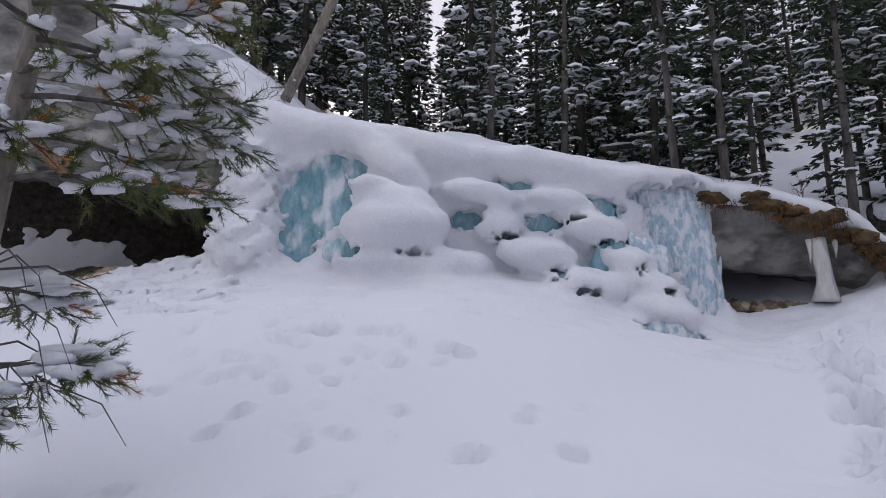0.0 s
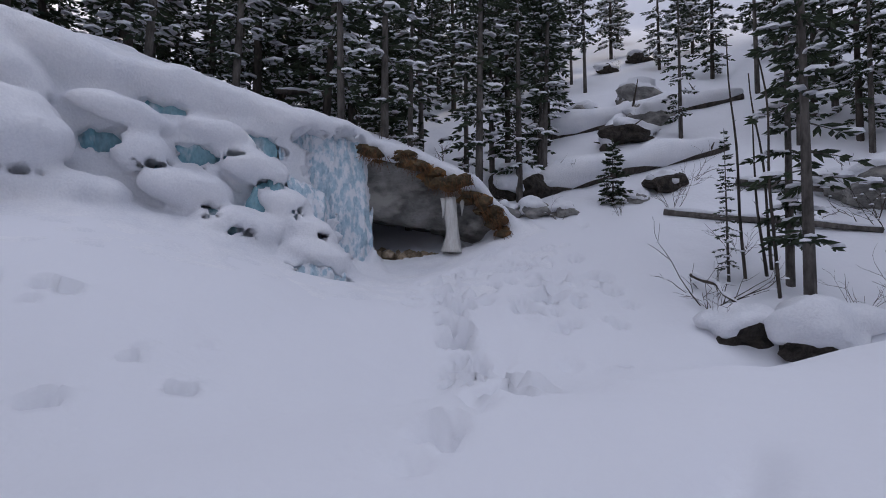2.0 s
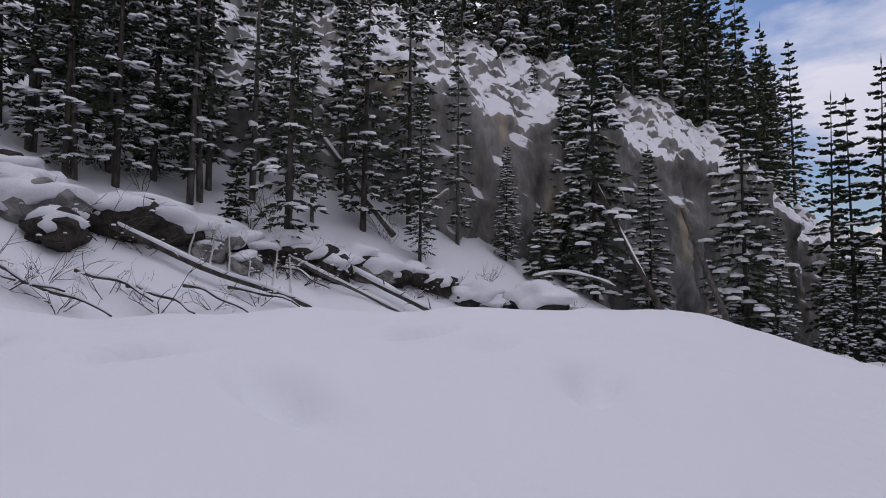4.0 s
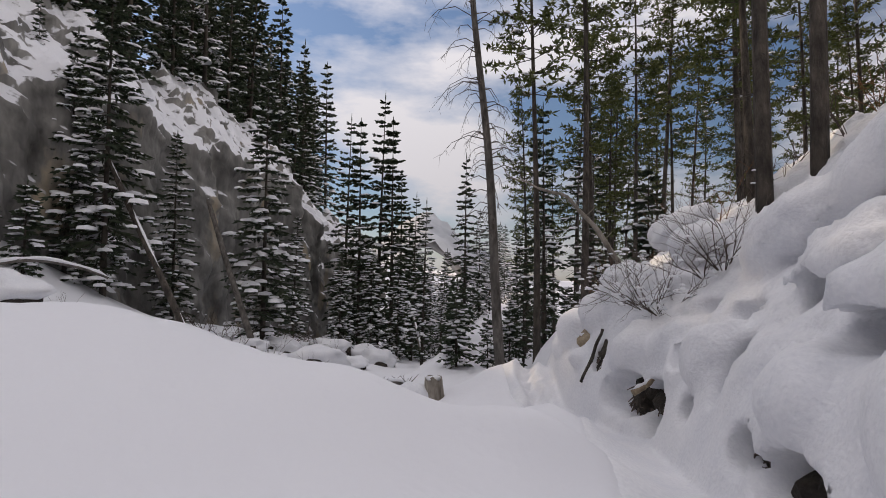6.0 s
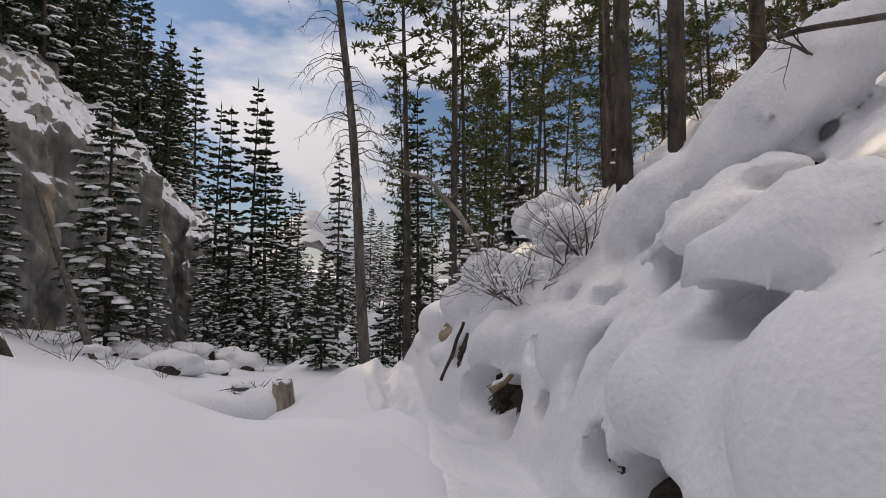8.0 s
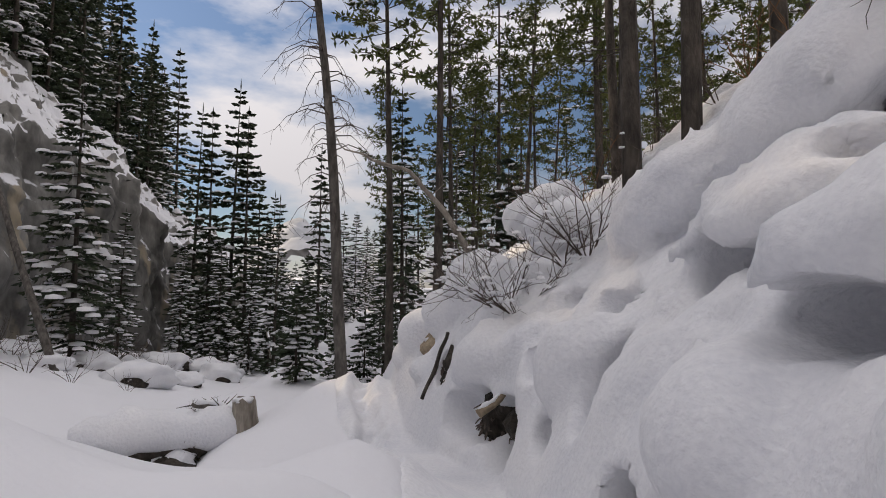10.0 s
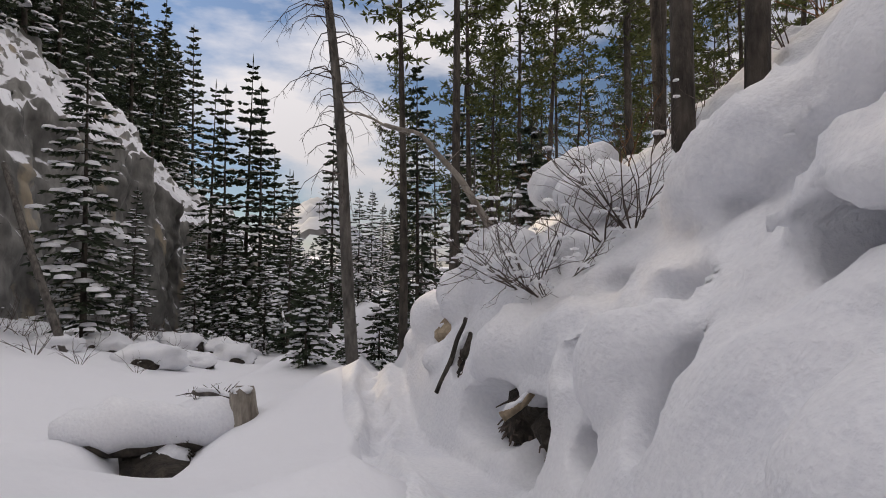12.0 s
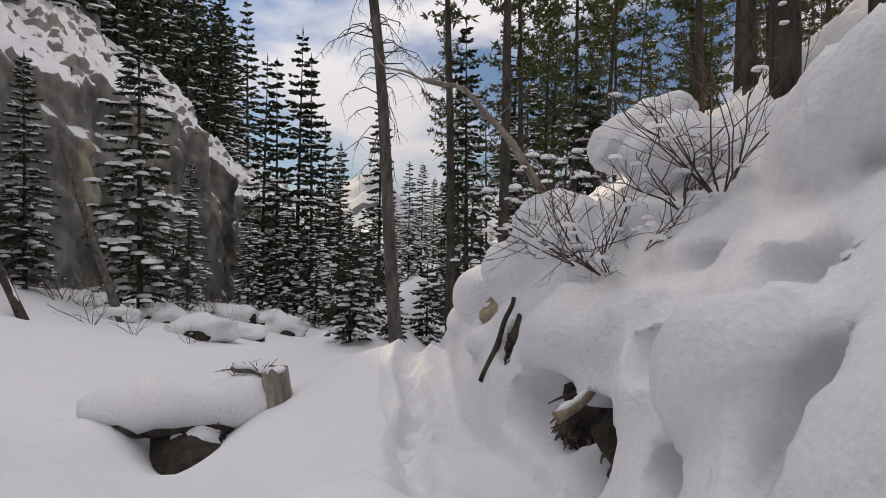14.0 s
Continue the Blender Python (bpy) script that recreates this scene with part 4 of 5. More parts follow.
for k, (x, y) in enumerate(((23.7, 24.2), (22.4, 21.8), (25.1, 14.1), (23.5, 10.3), (20.1, 7.8), (12.1, 15.9), (12.4, 13.6), (17.3, 29.7), (21.6, 5.3), (20.8, 4.0), (22.4, 3.4), (23.1, 0.6), (21.7, -2.4), (26.4, -1.6), (27.3, -5.1), (30.0, -11.5), (32.1, -18.0))):
    plant(stem_spruces[k % 3], x, y, 0.8 + 0.09 * (k % 4), 47 * k, tip=(k % 3 - 1, k % 2))
for k, (x, y) in enumerate(((22.0, 27.5), (26.5, 30.0), (30.0, 27.0), (34.5, 30.5), (28.0, 21.5), (32.5, 22.5), (37.0, 26.0), (24.5, 33.0), (29.0, 34.5), (27.0, 17.5), (31.0, 16.5), (35.5, 19.0))):
    plant(wood_spruces[k % 4], x, y, 0.8 + 0.1 * (k % 4), 61 * k)
# ---- the forest above the fall ----
spots = []


def free(x, y, gap):
    if any((x - a) ** 2 + (y - b) ** 2 < gap * gap for a, b in spots):
        return False
    spots.append((x, y))
    return True


for _ in range(330):
    y = 17.4 + 20 * rt.random() ** 1.3
    x = rt.uniform(-15 - 0.25 * (y - 14), 15 + 0.75 * (y - 14))
    if x > 11 and y < 20 + 0.15 * x or (13 < x < 22 and y < 24 and rt.random() < 0.7):
        continue
    if x < -4 and y < 18:
        continue
    if free(x, y, 2.1):
        m = rt.choice(wood_spruces + wood_spruces + thin_spruces + big_spruces[:1]) if y < 30 else rt.choice(far_spruces + wood_spruces)
        plant(m, x, y, rt.uniform(0.75, 1.3), rt.uniform(0, 360), 0.1, (rt.uniform(-2, 2), rt.uniform(-2, 2)))
# ---- the hillside east of the cliff, and its brow ----
for _ in range(340):
    y = rt.uniform(-70, 12)
    x = float(cliff_line(y)) + 6.8 + 15 * rt.random() ** 1.5
    if y > -6 and rt.random() < 0.4:
        continue
    if free(x, y, 2.3):
        plant(rt.choice(far_spruces + far_spruces + wood_spruces[:2]), x, y, rt.uniform(0.75, 1.15) * (1.65 if y < -16 else 1.1), rt.uniform(0, 360), 0.3)
# ---- the foot of the cliff ----
for x, y, k, m in ((21.5, 5.4, 1.0, 0), (22.4, 4.4, 0.9, 2), (20.6, 4.2, 0.8, 1), (24.6, 0.4, 1.1, 3), (25.6, -2.6, 1.0, 0), (23.4, -3.4, 0.7, 2), (26.2, -5.2, 1.1, 1), (25.2, 3.0, 1.1, 0), (26.4, 1.4, 1.15, 2), (22.8, -7.6, 0.6, 1), (26.0, 4.8, 1.1, 3), (23.2, 6.8, 1.1, 1), (24.8, 7.8, 1.0, 2), (26.4, -10.6, 0.9, 0), (20.8, 8.4, 0.9, 3), (19.6, 9.6, 0.8, 0), (22.6, 10.6, 1.1, 2), (18.6, 13.2, 0.7, 1), (25.4, 12.2, 1.1, 0), (27.4, 9.4, 1.1, 1)):
    if free(x, y, 0.9):
        plant((wood_spruces + thin_spruces)[(m + int(x)) % 7], x, y, k, rt.uniform(0, 360))
for x, y, k in ((33.0, -47.0, 0.8), (36.0, -52.0, 0.9), (26.5, -13.2, 0.45)):
    if free(x, y, 1.0):
        plant(rt.choice(big_spruces), x, y, k, rt.uniform(0, 360))
# ---- the valley to the south ----
for _ in range(110):
    y = rt.uniform(-80, -24)
    t0, t1 = float(toe(y)), float(cliff_line(y))
    x = rt.uniform(t0 - 2, t1 - 3)
    if y > -46 and x > float(creek(y)) + 1.0:
        continue
    if free(x, y, 3.0):
        plant(rt.choice(big_spruces + far_spruces + wood_spruces[:2]), x, y, rt.uniform(0.45, 0.95) if y > -60 else rt.uniform(0.6, 0.9), rt.uniform(0, 360))
# ---- pines of the west bank ----
plant(pines[0], 0.05, -12.2, 1.0, 0, 0.0, z=2.6)
plant(pines[1], -0.66, -12.15, 1.0, 120, 0.0, z=3.05)
plant(pines[2], -2.0, -13.3, 1.0, 220, 0.3)
plant(pines[3], 0.2, -13.4, 0.65, 60, 0.3)
plant(pines[2], 6.2, -19.8, 0.95, 20, 0.2)
spots.extend([(0.1, -12.2), (-0.75, -12), (-2.0, -13.3), (0.2, -13.4), (6.3, -17.2), (6.2, -19.8)])
for _ in range(170):
    y = rt.uniform(-50, -11)
    d = rt.uniform(0.8, 20) if y < -16 else rt.uniform(5.5, 18)
    x = float(toe(y)) - d
    if free(x, y, 2.5):
        plant(rt.choice(pines), x, y, rt.uniform(0.75, 1.1), rt.uniform(0, 360), 0.3, (rt.uniform(-1.5, 1.5), rt.uniform(-1.5, 1.5)))
for _ in range(30):
    y = rt.uniform(-34, -17)
    x = float(toe(y)) + rt.uniform(-5, 3)
    if free(x, y, 1.6):
        plant(rt.choice(young_spruces + thin_spruces), x, y, rt.uniform(0.6, 1.0), rt.uniform(0, 360))
for ob in MODELS:
    for o in [*ob.children_recursive, ob]:
        bpy.data.objects.remove(o)

# ---- logs, brush and stones ----
def ground_z(x, y):
    return float(land(x, y))


def limb(name, p0, p1, r0, r1, label, category, mat, snow=0.0, stubs=0, seed=1, sag=0.0, wob=0.03, group=""):
    """A fallen or leaning stem: the wood, its stubs, and snow lying along it."""
    r = random.Random(seed)
    mid = [(a + b) / 2 for a, b in zip(p0, p1)]
    ob = thing(name, mid, label, category, group)
    q = bent(p0, p1, sag, wob, 12, r) - np.array(mid)
    rad = np.linspace(r0, r1, 12) * np.array([r.uniform(0.93, 1.07) for _ in range(12)])
    g = Geo()
    g.add(*tube(q, rad, 9))
    part("stem", g, mat, ob)
    for _ in range(stubs):
        k = r.randint(1, 10)
        d = np.array([r.gauss(0, 1), r.gauss(0, 1), abs(r.gauss(0.4, 0.6))])
        d /= np.linalg.norm(d)
        L = r.uniform(2.5, 9) * rad[k]
        g = Geo()
        g.add(*tube([q[k], q[k] + d * L * 0.5, q[k] + d * L + np.array([0, 0, r.uniform(-0.1, 0.1)]) * L], [rad[k] * 0.3, rad[k] * 0.2, rad[k] * 0.07], 5))
        part("branch_stub", g, mat, ob)
    if snow:
        g = Geo()
        up = np.array([0, 0, 1.0])
        rs = rad * np.array([1 + 0.2 * math.sin(k * 1.3 + seed) + r.uniform(-0.14, 0.14) for k in range(12)]) * snow
        rs[0] *= 0.4
        rs[-1] *= 0.4
        g.add(*tube(q + up * (rad * 0.75)[:, None] + up * rs[:, None] * 0.35, rs, 10))
        part("snow_cap", g, M_SNOW, ob, "rounded cap of snow along the stem")
    return ob


def lay(name, a, b, r0, r1, label, mat, snow, stubs, seed, group, lift=0.6, drop=0.0):
    """A log lying on the snow from a to b."""
    return limb(name, (a[0], a[1], ground_z(*a) + r0 * lift), (b[0], b[1], ground_z(*b) + r1 * lift - drop), r0, r1, label, "log", mat, snow, stubs, seed, 0.0, 0.05, group)


def grow_bush(name, base, tall, stems, seed, mat, label, spread=0.8, lean=(0, 0), snow=0, thick=0.008, group="bare shrubs"):
    """A leafless shrub of forking twigs."""
    r = random.Random(seed)
    ob = thing(name, base, label, "shrub", group)
    wood, white = Geo(), Geo()

    def grow(p, d, L, rad, depth):
        d = d / np.linalg.norm(d)
        pts = [p]
        for k in range(3):
            d = d + np.array([r.gauss(0, 0.16), r.gauss(0, 0.16), r.gauss(0.03, 0.12)])
            d /= np.linalg.norm(d)
            pts.append(pts[-1] + d * L / 3)
        wood.add(*tube(pts, [rad, rad * 0.85, rad * 0.7, rad * 0.5], 4, False))
        if depth:
            for q in (1, 2, 3, 3) if depth > 1 else (2, 3):
                if r.random() < 0.72:
                    grow(pts[q], d + np.array([r.gauss(0, 0.6), r.gauss(0, 0.6), r.gauss(0.1, 0.4)]), L * r.uniform(0.45, 0.7), rad * 0.6, depth - 1)
        if snow and r.random() < snow:
            white.add(*dome(pts[2], r.uniform(0.03, 0.07), r, 0.6, 6))

    for _ in range(stems):
        a = r.uniform(0, 6.28)
        grow(np.array([0.06 * math.cos(a), 0.06 * math.sin(a), -0.12]), np.array([math.cos(a) * spread + lean[0], math.sin(a) * spread + lean[1], 1.0]), tall * r.uniform(0.55, 0.9), thick, 3 if stems > 7 else 2)
    tagged(part("twig_mass", wood, mat, ob), kind="stuff")
    if white.n:
        tagged(part("snow_load", white, M_SNOW, ob), kind="stuff")
    return ob


BUSHES = {}


def bush(name, base, tall, stems, seed, mat, label, spread=0.8, lean=(0, 0), snow=0, thick=0.008, group="bare shrubs"):
    """A shrub; those of one kind are copies of a few."""
    if seed in (520, 960, 980, 981, 982, 983, 984):
        return grow_bush(name, base, tall, stems, seed, mat, label, spread, lean, snow, thick, group)
    key = (name, mat.name, label, seed % 2)
    if key not in BUSHES:
        BUSHES[key] = (grow_bush(name, base, tall, min(stems, 5), seed, mat, label, spread, lean, snow, thick, group), tall)
        return BUSHES[key][0]
    made, was = BUSHES[key]
    k = tall / was
    return copy_thing(made, pose(*base, 0, 0, seed * 77 % 360) @ Matrix.Diagonal((k, k, k, 1)))


def boulder(c, r, seed, mat, label, cap=0.8, squash=(1, 0.8, 0.6), name="boulder", group="boulders on the banks"):
    q = random.Random(seed)
    ob = thing(name, c, label, "boulder", group)
    g = Geo()
    g.add(*ico((0, 0, 0), r, q, 3, 0.28, squash))
    part("stone", g, mat, ob, smooth=False)
    if cap:
        g = Geo()
        g.add(*ico((0, 0, r * squash[2] * 0.5), r * cap * 0.86, q, 3, 0.26, (squash[0] * 1.08, squash[1] * 1.08, 0.62)))
        part("snow_cap", g, M_SNOW, ob, "thick rounded cap of snow")
    return ob


# ---- at the fall ----
ice_col = thing("icicle", (8.05, 11.95, 2.3), "thick cloudy icicle reaching from the turf to the ground", "icicle")
g = Geo()
zs = np.linspace(0, 1.35, 14)
pts = [(0.03 * math.sin(z * 3) - 0.06 * z, 0.02 * math.cos(z * 4), z) for z in zs]
v, f = tube(pts, [0.26 - 0.1 * math.sin(min(1, z / 0.6) * 1.57) for z in zs], 20)
v = v + 0.018 * np.stack([np.sin(v[:, 0] * 40), np.sin(v[:, 1] * 44 + 1), 0 * v[:, 0]], 1)
g.add(v, f)
part("column", g, M_GREYICE, ice_col)
for i, (dx, L) in enumerate(((-0.3, 0.5), (-0.17, 0.75), (0.25, 0.4))):
    g = Geo()
    g.add(*tube([(dx, -0.05, 1.32), (dx + 0.01, -0.05, 1.32 - L * 0.5), (dx, -0.05, 1.32 - L)], [0.07, 0.04, 0.006], 8))
    part("drip", g, M_GREYICE, ice_col)
rs = random.Random(31)
for i in range(110):
    x = rs.uniform(5.9, 8.9)
    dy = rs.uniform(0.15, 2.3)
    y = float(lip_line(x)) + dy
    q = random.Random(400 + i)
    ob = thing("stone", (x, y, 2.08 + 0.12 * dy + rs.uniform(0, 0.12)), "ochre broken stone on the cave floor", "stone", "stones in the cave", rs.uniform(0, 360))
    g = Geo()
    g.add(*ico((0, 0, 0), rs.uniform(0.07, 0.2), q, 1, 0.35, (1, 0.8, 0.7)))
    part("rock", g, M_STONE, ob, smooth=False)
turf = thing("turf_edge", (7.5, 12.0, 4.2), "ragged edge of dead turf and moss over the cave", "turf")
lump, hang = Geo(), Geo()
for i in range(85):
    s = rs.random()
    x = 5.75 + 3.9 * s
    y = float(lip_line(x)) + rs.uniform(-0.3, 0.1)
    z = float(shelf(x, y)) - 0.3 - (0.12 + 0.5 * s) * rs.random() ** 1.3 - 0.12 * math.sin(s * 17)
    lump.add(*ico((x - 7.5, y - 12.0, z - 4.2), rs.uniform(0.1, 0.26), rs, 1, 0.4, (1.3, 0.8, 0.6)))
    for _ in range(5):
        p = np.array([x - 7.5 + rs.uniform(-0.15, 0.15), y - 12.15, z - 4.2])
        hang.add(*tube([p, p + (rs.uniform(-0.06, 0.06), -0.07, -0.1), p + (rs.uniform(-0.15, 0.15), -0.05, -rs.uniform(0.15, 0.4))], [0.012, 0.008, 0.003], 3, False))
tagged(part("sod_edge", lump, M_TURF, turf, smooth=False), kind="stuff")
tagged(part("root_fringe", hang, M_RUSTTWIG, turf, "rust-brown roots and dead grass"), kind="stuff")
for i, (x, tall) in enumerate(((5.9, 0.5), (6.5, 0.45), (7.1, 0.6), (8.0, 0.5), (8.8, 0.5), (9.3, 0.45))):
    y = float(lip_line(x)) + 0.25
    bush("bare_shrub", (x, y, float(shelf(x, y)) - 0.02), tall, 4, 500 + i, M_TWIG, "thin leafless shrub poking through the snow of the ledge", 0.6)
limb("dead_tree", (-4.35, 14.8, 8.0), (-1.7, 13.3, 12.6), 0.16, 0.1, "pale barkless dead trunk leaning over the fall", "dead tree", M_DEAD, 0, 5, 3)
bush("bare_shrub", (-4.6, 12.9, 7.1), 1.3, 7, 520, M_TWIG, "leafless shrub at the corner of the ledge, dusted with snow", 0.9, (0.5, -0.5), 0.2)
limb("fallen_log", (2.7, 16.6, 6.9), (5.0, 16.0, 6.3), 0.11, 0.07, "fallen log with snow along it in the forest", "log", M_DEAD, 0.9, 3, 4, group="logs in the forest")
limb("fallen_log", (5.2, 18.2, 7.7), (8.2, 19.0, 8.3), 0.09, 0.06, "thin fallen log propped in the forest", "log", M_BARKDARK, 0.7, 4, 5, group="logs in the forest")

# ---- the near pine, its boughs full of snow ----
near = thing("pine_tree", (-4.05, 4.55, ground_z(-4.05, 4.55) - 0.2), "near pine with snow-loaded boughs and orange dead sprays", "tree")
rp = random.Random(9)
base = np.array([-4.05, 4.55, ground_z(-4.05, 4.55) - 0.2])
stem_pts = [np.array([0.62 * min(1, z / 4.5) ** 1.3 - 0.05, -0.12 * z / 3, z]) for z in np.linspace(0, 8, 12)]
g = Geo()
g.add(*tube(stem_pts, np.linspace(0.13, 0.05, 12), 12))
part("trunk", g, M_DEAD, near, "pale flaking trunk")
wood, green, dry, white = Geo(), Geo(), Geo(), Geo()


def spray(p, d, k, dead=False):
    """A bottle-brush of needles round a twig."""
    d = d / np.linalg.norm(d)
    L = 0.22 * k
    wood.add(*tube([p, p + d * L], [0.006, 0.003], 3, False))
    for i in range(46):
        s = rp.random()
        v = np.array([rp.gauss(0, 1), rp.gauss(0, 1), rp.gauss(0, 1)])
        v -= d * v.dot(d)
        v /= np.linalg.norm(v) + 1e-6
        a = p + d * L * s
        e = a + (v * 0.8 + d * 0.75) * rp.uniform(0.045, 0.075) * k
        w = np.cross(e - a, d)
        w = w / (np.linalg.norm(w) + 1e-6) * 0.004
        (dry if dead else green).add([a - w, a + w, e], [(0, 1, 2)])


def bough(z, a, L, drop, k=1.0, dead=0.0, load=0.75):
    i = min(10, int(z / 8 * 11))
    p0 = stem_pts[i] + (stem_pts[i + 1] - stem_pts[i]) * (z / 8 * 11 - i)
    d = np.array([math.cos(a), math.sin(a), 0])
    side = np.array([-d[1], d[0], 0])

    def at(s):
        return p0 + d * L * s + UP * L * (0.12 * s - drop * s * s) + side * 0.06 * L * math.sin(4 * s + z)

    wood.add(*tube([at(s) for s in np.linspace(0, 1, 7)], np.linspace(0.03, 0.006, 7), 5, False))
    m = int(6.5 * L) + 2
    for j in range(m):
        s = 0.28 + 0.72 * (j + rp.random()) / m
        for q in (-1, 1):
            l = (0.2 + 0.45 * (1 - s)) * rp.uniform(0.6, 1.2)
            u = d * rp.uniform(0.4, 0.9) + side * q * rp.uniform(0.3, 1.0) + UP * rp.uniform(-0.8, 0.3)
            u /= np.linalg.norm(u)
            wood.add(*tube([at(s), at(s) + u * l * 0.55, at(s) + u * l], [0.008, 0.006, 0.003], 3, False))
            gone = rp.random() < dead
            for w in (0.4, 0.75, 1.0):
                spray(at(s) + u * l * w, u + np.array([rp.gauss(0, 0.35), rp.gauss(0, 0.35), rp.gauss(0, 0.25)]), k, gone)
            if rp.random() < load:
                c = at(s) + u * l * rp.uniform(0.4, 0.9) + UP * 0.03
                white.add(*ico(c, rp.uniform(0.05, 0.12), rp, 2, 0.35, (rp.uniform(1.2, 2.2), rp.uniform(0.9, 1.3), 0.6)))
    spray(at(1.0), d - UP * 0.2, k)


for z, a, L, drop in ((1.45, 0.15, 1.35, 0.12), (1.2, -0.8, 1.0, 0.12), (3.0, 0.05, 1.7, 0.2), (3.2, -0.9, 1.4, 0.2), (3.4, 0.9, 2.2, 0.25), (3.7, 0.35, 2.1, 0.22),
                     (3.9, -0.3, 1.8, 0.12), (4.2, 0.75, 2.2, 0.18), (4.5, 0.1, 1.9, 0.1), (4.7, 1.2, 1.8, 0.2), (4.9, -0.7, 1.5, 0.05), (5.3, 0.5, 2.0, 0.08), (5.7, 0.0, 1.6, 0.0), (2.1, 1.6, 1.2, 0.2), (4.0, 2.2, 1.2, 0.1), (3.0, 3.4, 1.2, 0.1), (4.4, 4.4, 1.2, 0.1), (6.2, 0.8, 1.4, 0.0), (6.6, 2.6, 1.2, 0.0), (6.8, -0.4, 1.2, 0.0)):
    bough(z, a, 0.86 * L, drop, 1.1, 0.06, 0.6)
for i in range(14):
    a = rp.uniform(-1.2, 0.8)
    z = rp.uniform(1.0, 2.4)
    p = np.array([0.3, -0.06, z])
    L = rp.uniform(0.5, 1.1)
    d = np.array([math.cos(a), math.sin(a), 0])
    wood.add(*tube([p, p + d * L * 0.4 + UP * 0.05, p + d * L * 0.8 - UP * 0.15 * L, p + d * L - UP * 0.5 * L], [0.012, 0.009, 0.006, 0.003], 4, False))
tagged(part("bough_wood", wood, M_BARK, near), kind="stuff")
tagged(part("needles", green, M_PINE, near, smooth=False), kind="stuff")
tagged(part("dead_sprays", dry, M_DRY, near, "orange dead needles", smooth=False), kind="stuff")
tagged(part("snow_load", white, M_SNOW, near, "heavy snow on the boughs"), kind="stuff")

# ---- the north-east slope ----
lay("fallen_log", (11.6, 13.4), (18.2, 11.2), 0.24, 0.18, "big dark fallen log under a thick roll of snow", M_BARKDARK, 1.9, 5, 11, "logs on the slope", 0.35)
lay("fallen_log", (15.5, 17.8), (24.0, 14.2), 0.26, 0.2, "dark fallen log under snow, high on the slope", M_BARKDARK, 1.9, 6, 12, "logs on the slope", 0.3)
lay("fallen_log", (16.2, 14.6), (20.4, 17.2), 0.2, 0.15, "dark fallen log across the slope", M_BARKDARK, 1.7, 5, 15, "logs on the slope", 0.3)
lay("fallen_log", (13.0, 9.6), (15.3, 5.7), 0.1, 0.07, "slim fallen log lying down the slope", M_BARK, 0.8, 4, 13, "logs on the slope")
lay("fallen_log", (15.5, 9.2), (17.7, 5.0), 0.11, 0.08, "slim fallen log with snow on the slope", M_BARK, 1.0, 4, 14, "logs on the slope", 1.5)
for i, (x, y, r) in enumerate(((19.5, 15.3, 1.0), (22.0, 18.0, 1.2), (10.0, 12.4, 0.45), (10.7, 12.0, 0.5), (11.3, 11.5, 0.4), (13.6, 10.9, 0.35), (18.5, 17.8, 0.9))):
    boulder((x, y, ground_z(x, y) + 0.1 * r), r, 600 + i, M_ROCK, "snow-capped grey boulder on the slope", 1.0)
for i, (x, y) in enumerate(((26.7, 24.3), (29.7, 24.4), (17.6, 14.6), (11.8, 13.7), (14.8, 10.9))):
    boulder((x, y, ground_z(x, y) + 0.05), 0.55 + 0.12 * (i % 4), 660 + i, M_SOILSHADE, "dark rock jutting from the slope under a cap of snow", 1.05, (1.4, 0.9, 0.6))
    bush("bare_shrub", (x + 0.6, y - 0.4, ground_z(x + 0.6, y - 0.4)), 0.9, 6, 680 + i, M_TWIG, "leafless shrub standing out of the snow", 0.8, snow=0.12)
for i, (x, y, t) in enumerate(((9.85, 6.1, 0.9), (9.6, 5.7, 0.6), (12.4, 10.5, 0.8), (13.6, 9.8, 1.0), (14.4, 10.3, 0.9), (11.9, 4.7, 0.7), (12.9, 4.4, 0.8), (13.9, 3.9, 1.0), (14.5, 3.0, 1.0), (12.3, 7.2, 0.8), (10.9, 11.2, 0.6))):
    bush("bare_shrub", (x, y, ground_z(x, y)), t, 6, 620 + i, M_TWIG, "leafless shrub standing out of the snow", 0.8, snow=0.12)
for i, (x, y, h) in enumerate(((12.35, 6.5, 4.2), (12.0, 6.4, 3.2), (11.0, 5.6, 4.6), (11.6, 6.6, 5.0))):
    limb("sapling_stem", (x, y, ground_z(x, y) - 0.1), (x - 0.15, y + 0.2, ground_z(x, y) + h), 0.035, 0.012, "bare thin sapling beside the tall spruce", "sapling", M_BARKDARK, 0, 6, 640 + i, wob=0.06, group="bare saplings")
boulder((9.75, 5.6, ground_z(9.75, 5.6) - 0.12), 0.5, 650, M_SOILSHADE, "snow mound over an undercut creek bank", 1.2, (1.2, 0.9, 0.7), "snow_mound", "creek bank mounds")
boulder((10.5, 4.75, ground_z(10.5, 4.75) - 0.25), 0.75, 651, M_SOILSHADE, "snow mound over an undercut creek bank", 1.25, (1.3, 0.8, 0.6), "snow_mound", "creek bank mounds")

# ---- the east bank: undercut soil, logs and brush ----
re_ = random.Random(44)
EDGE = ((16.6, 6.6), (17.6, 5.0), (17.3, 3.2), (18.4, 2.0), (18.9, 0.6), (19.4, -0.8), (20.0, -2.4), (20.4, -4.2), (21.0, -6.5), (20.6, -9.5), (20.2, -11.5))
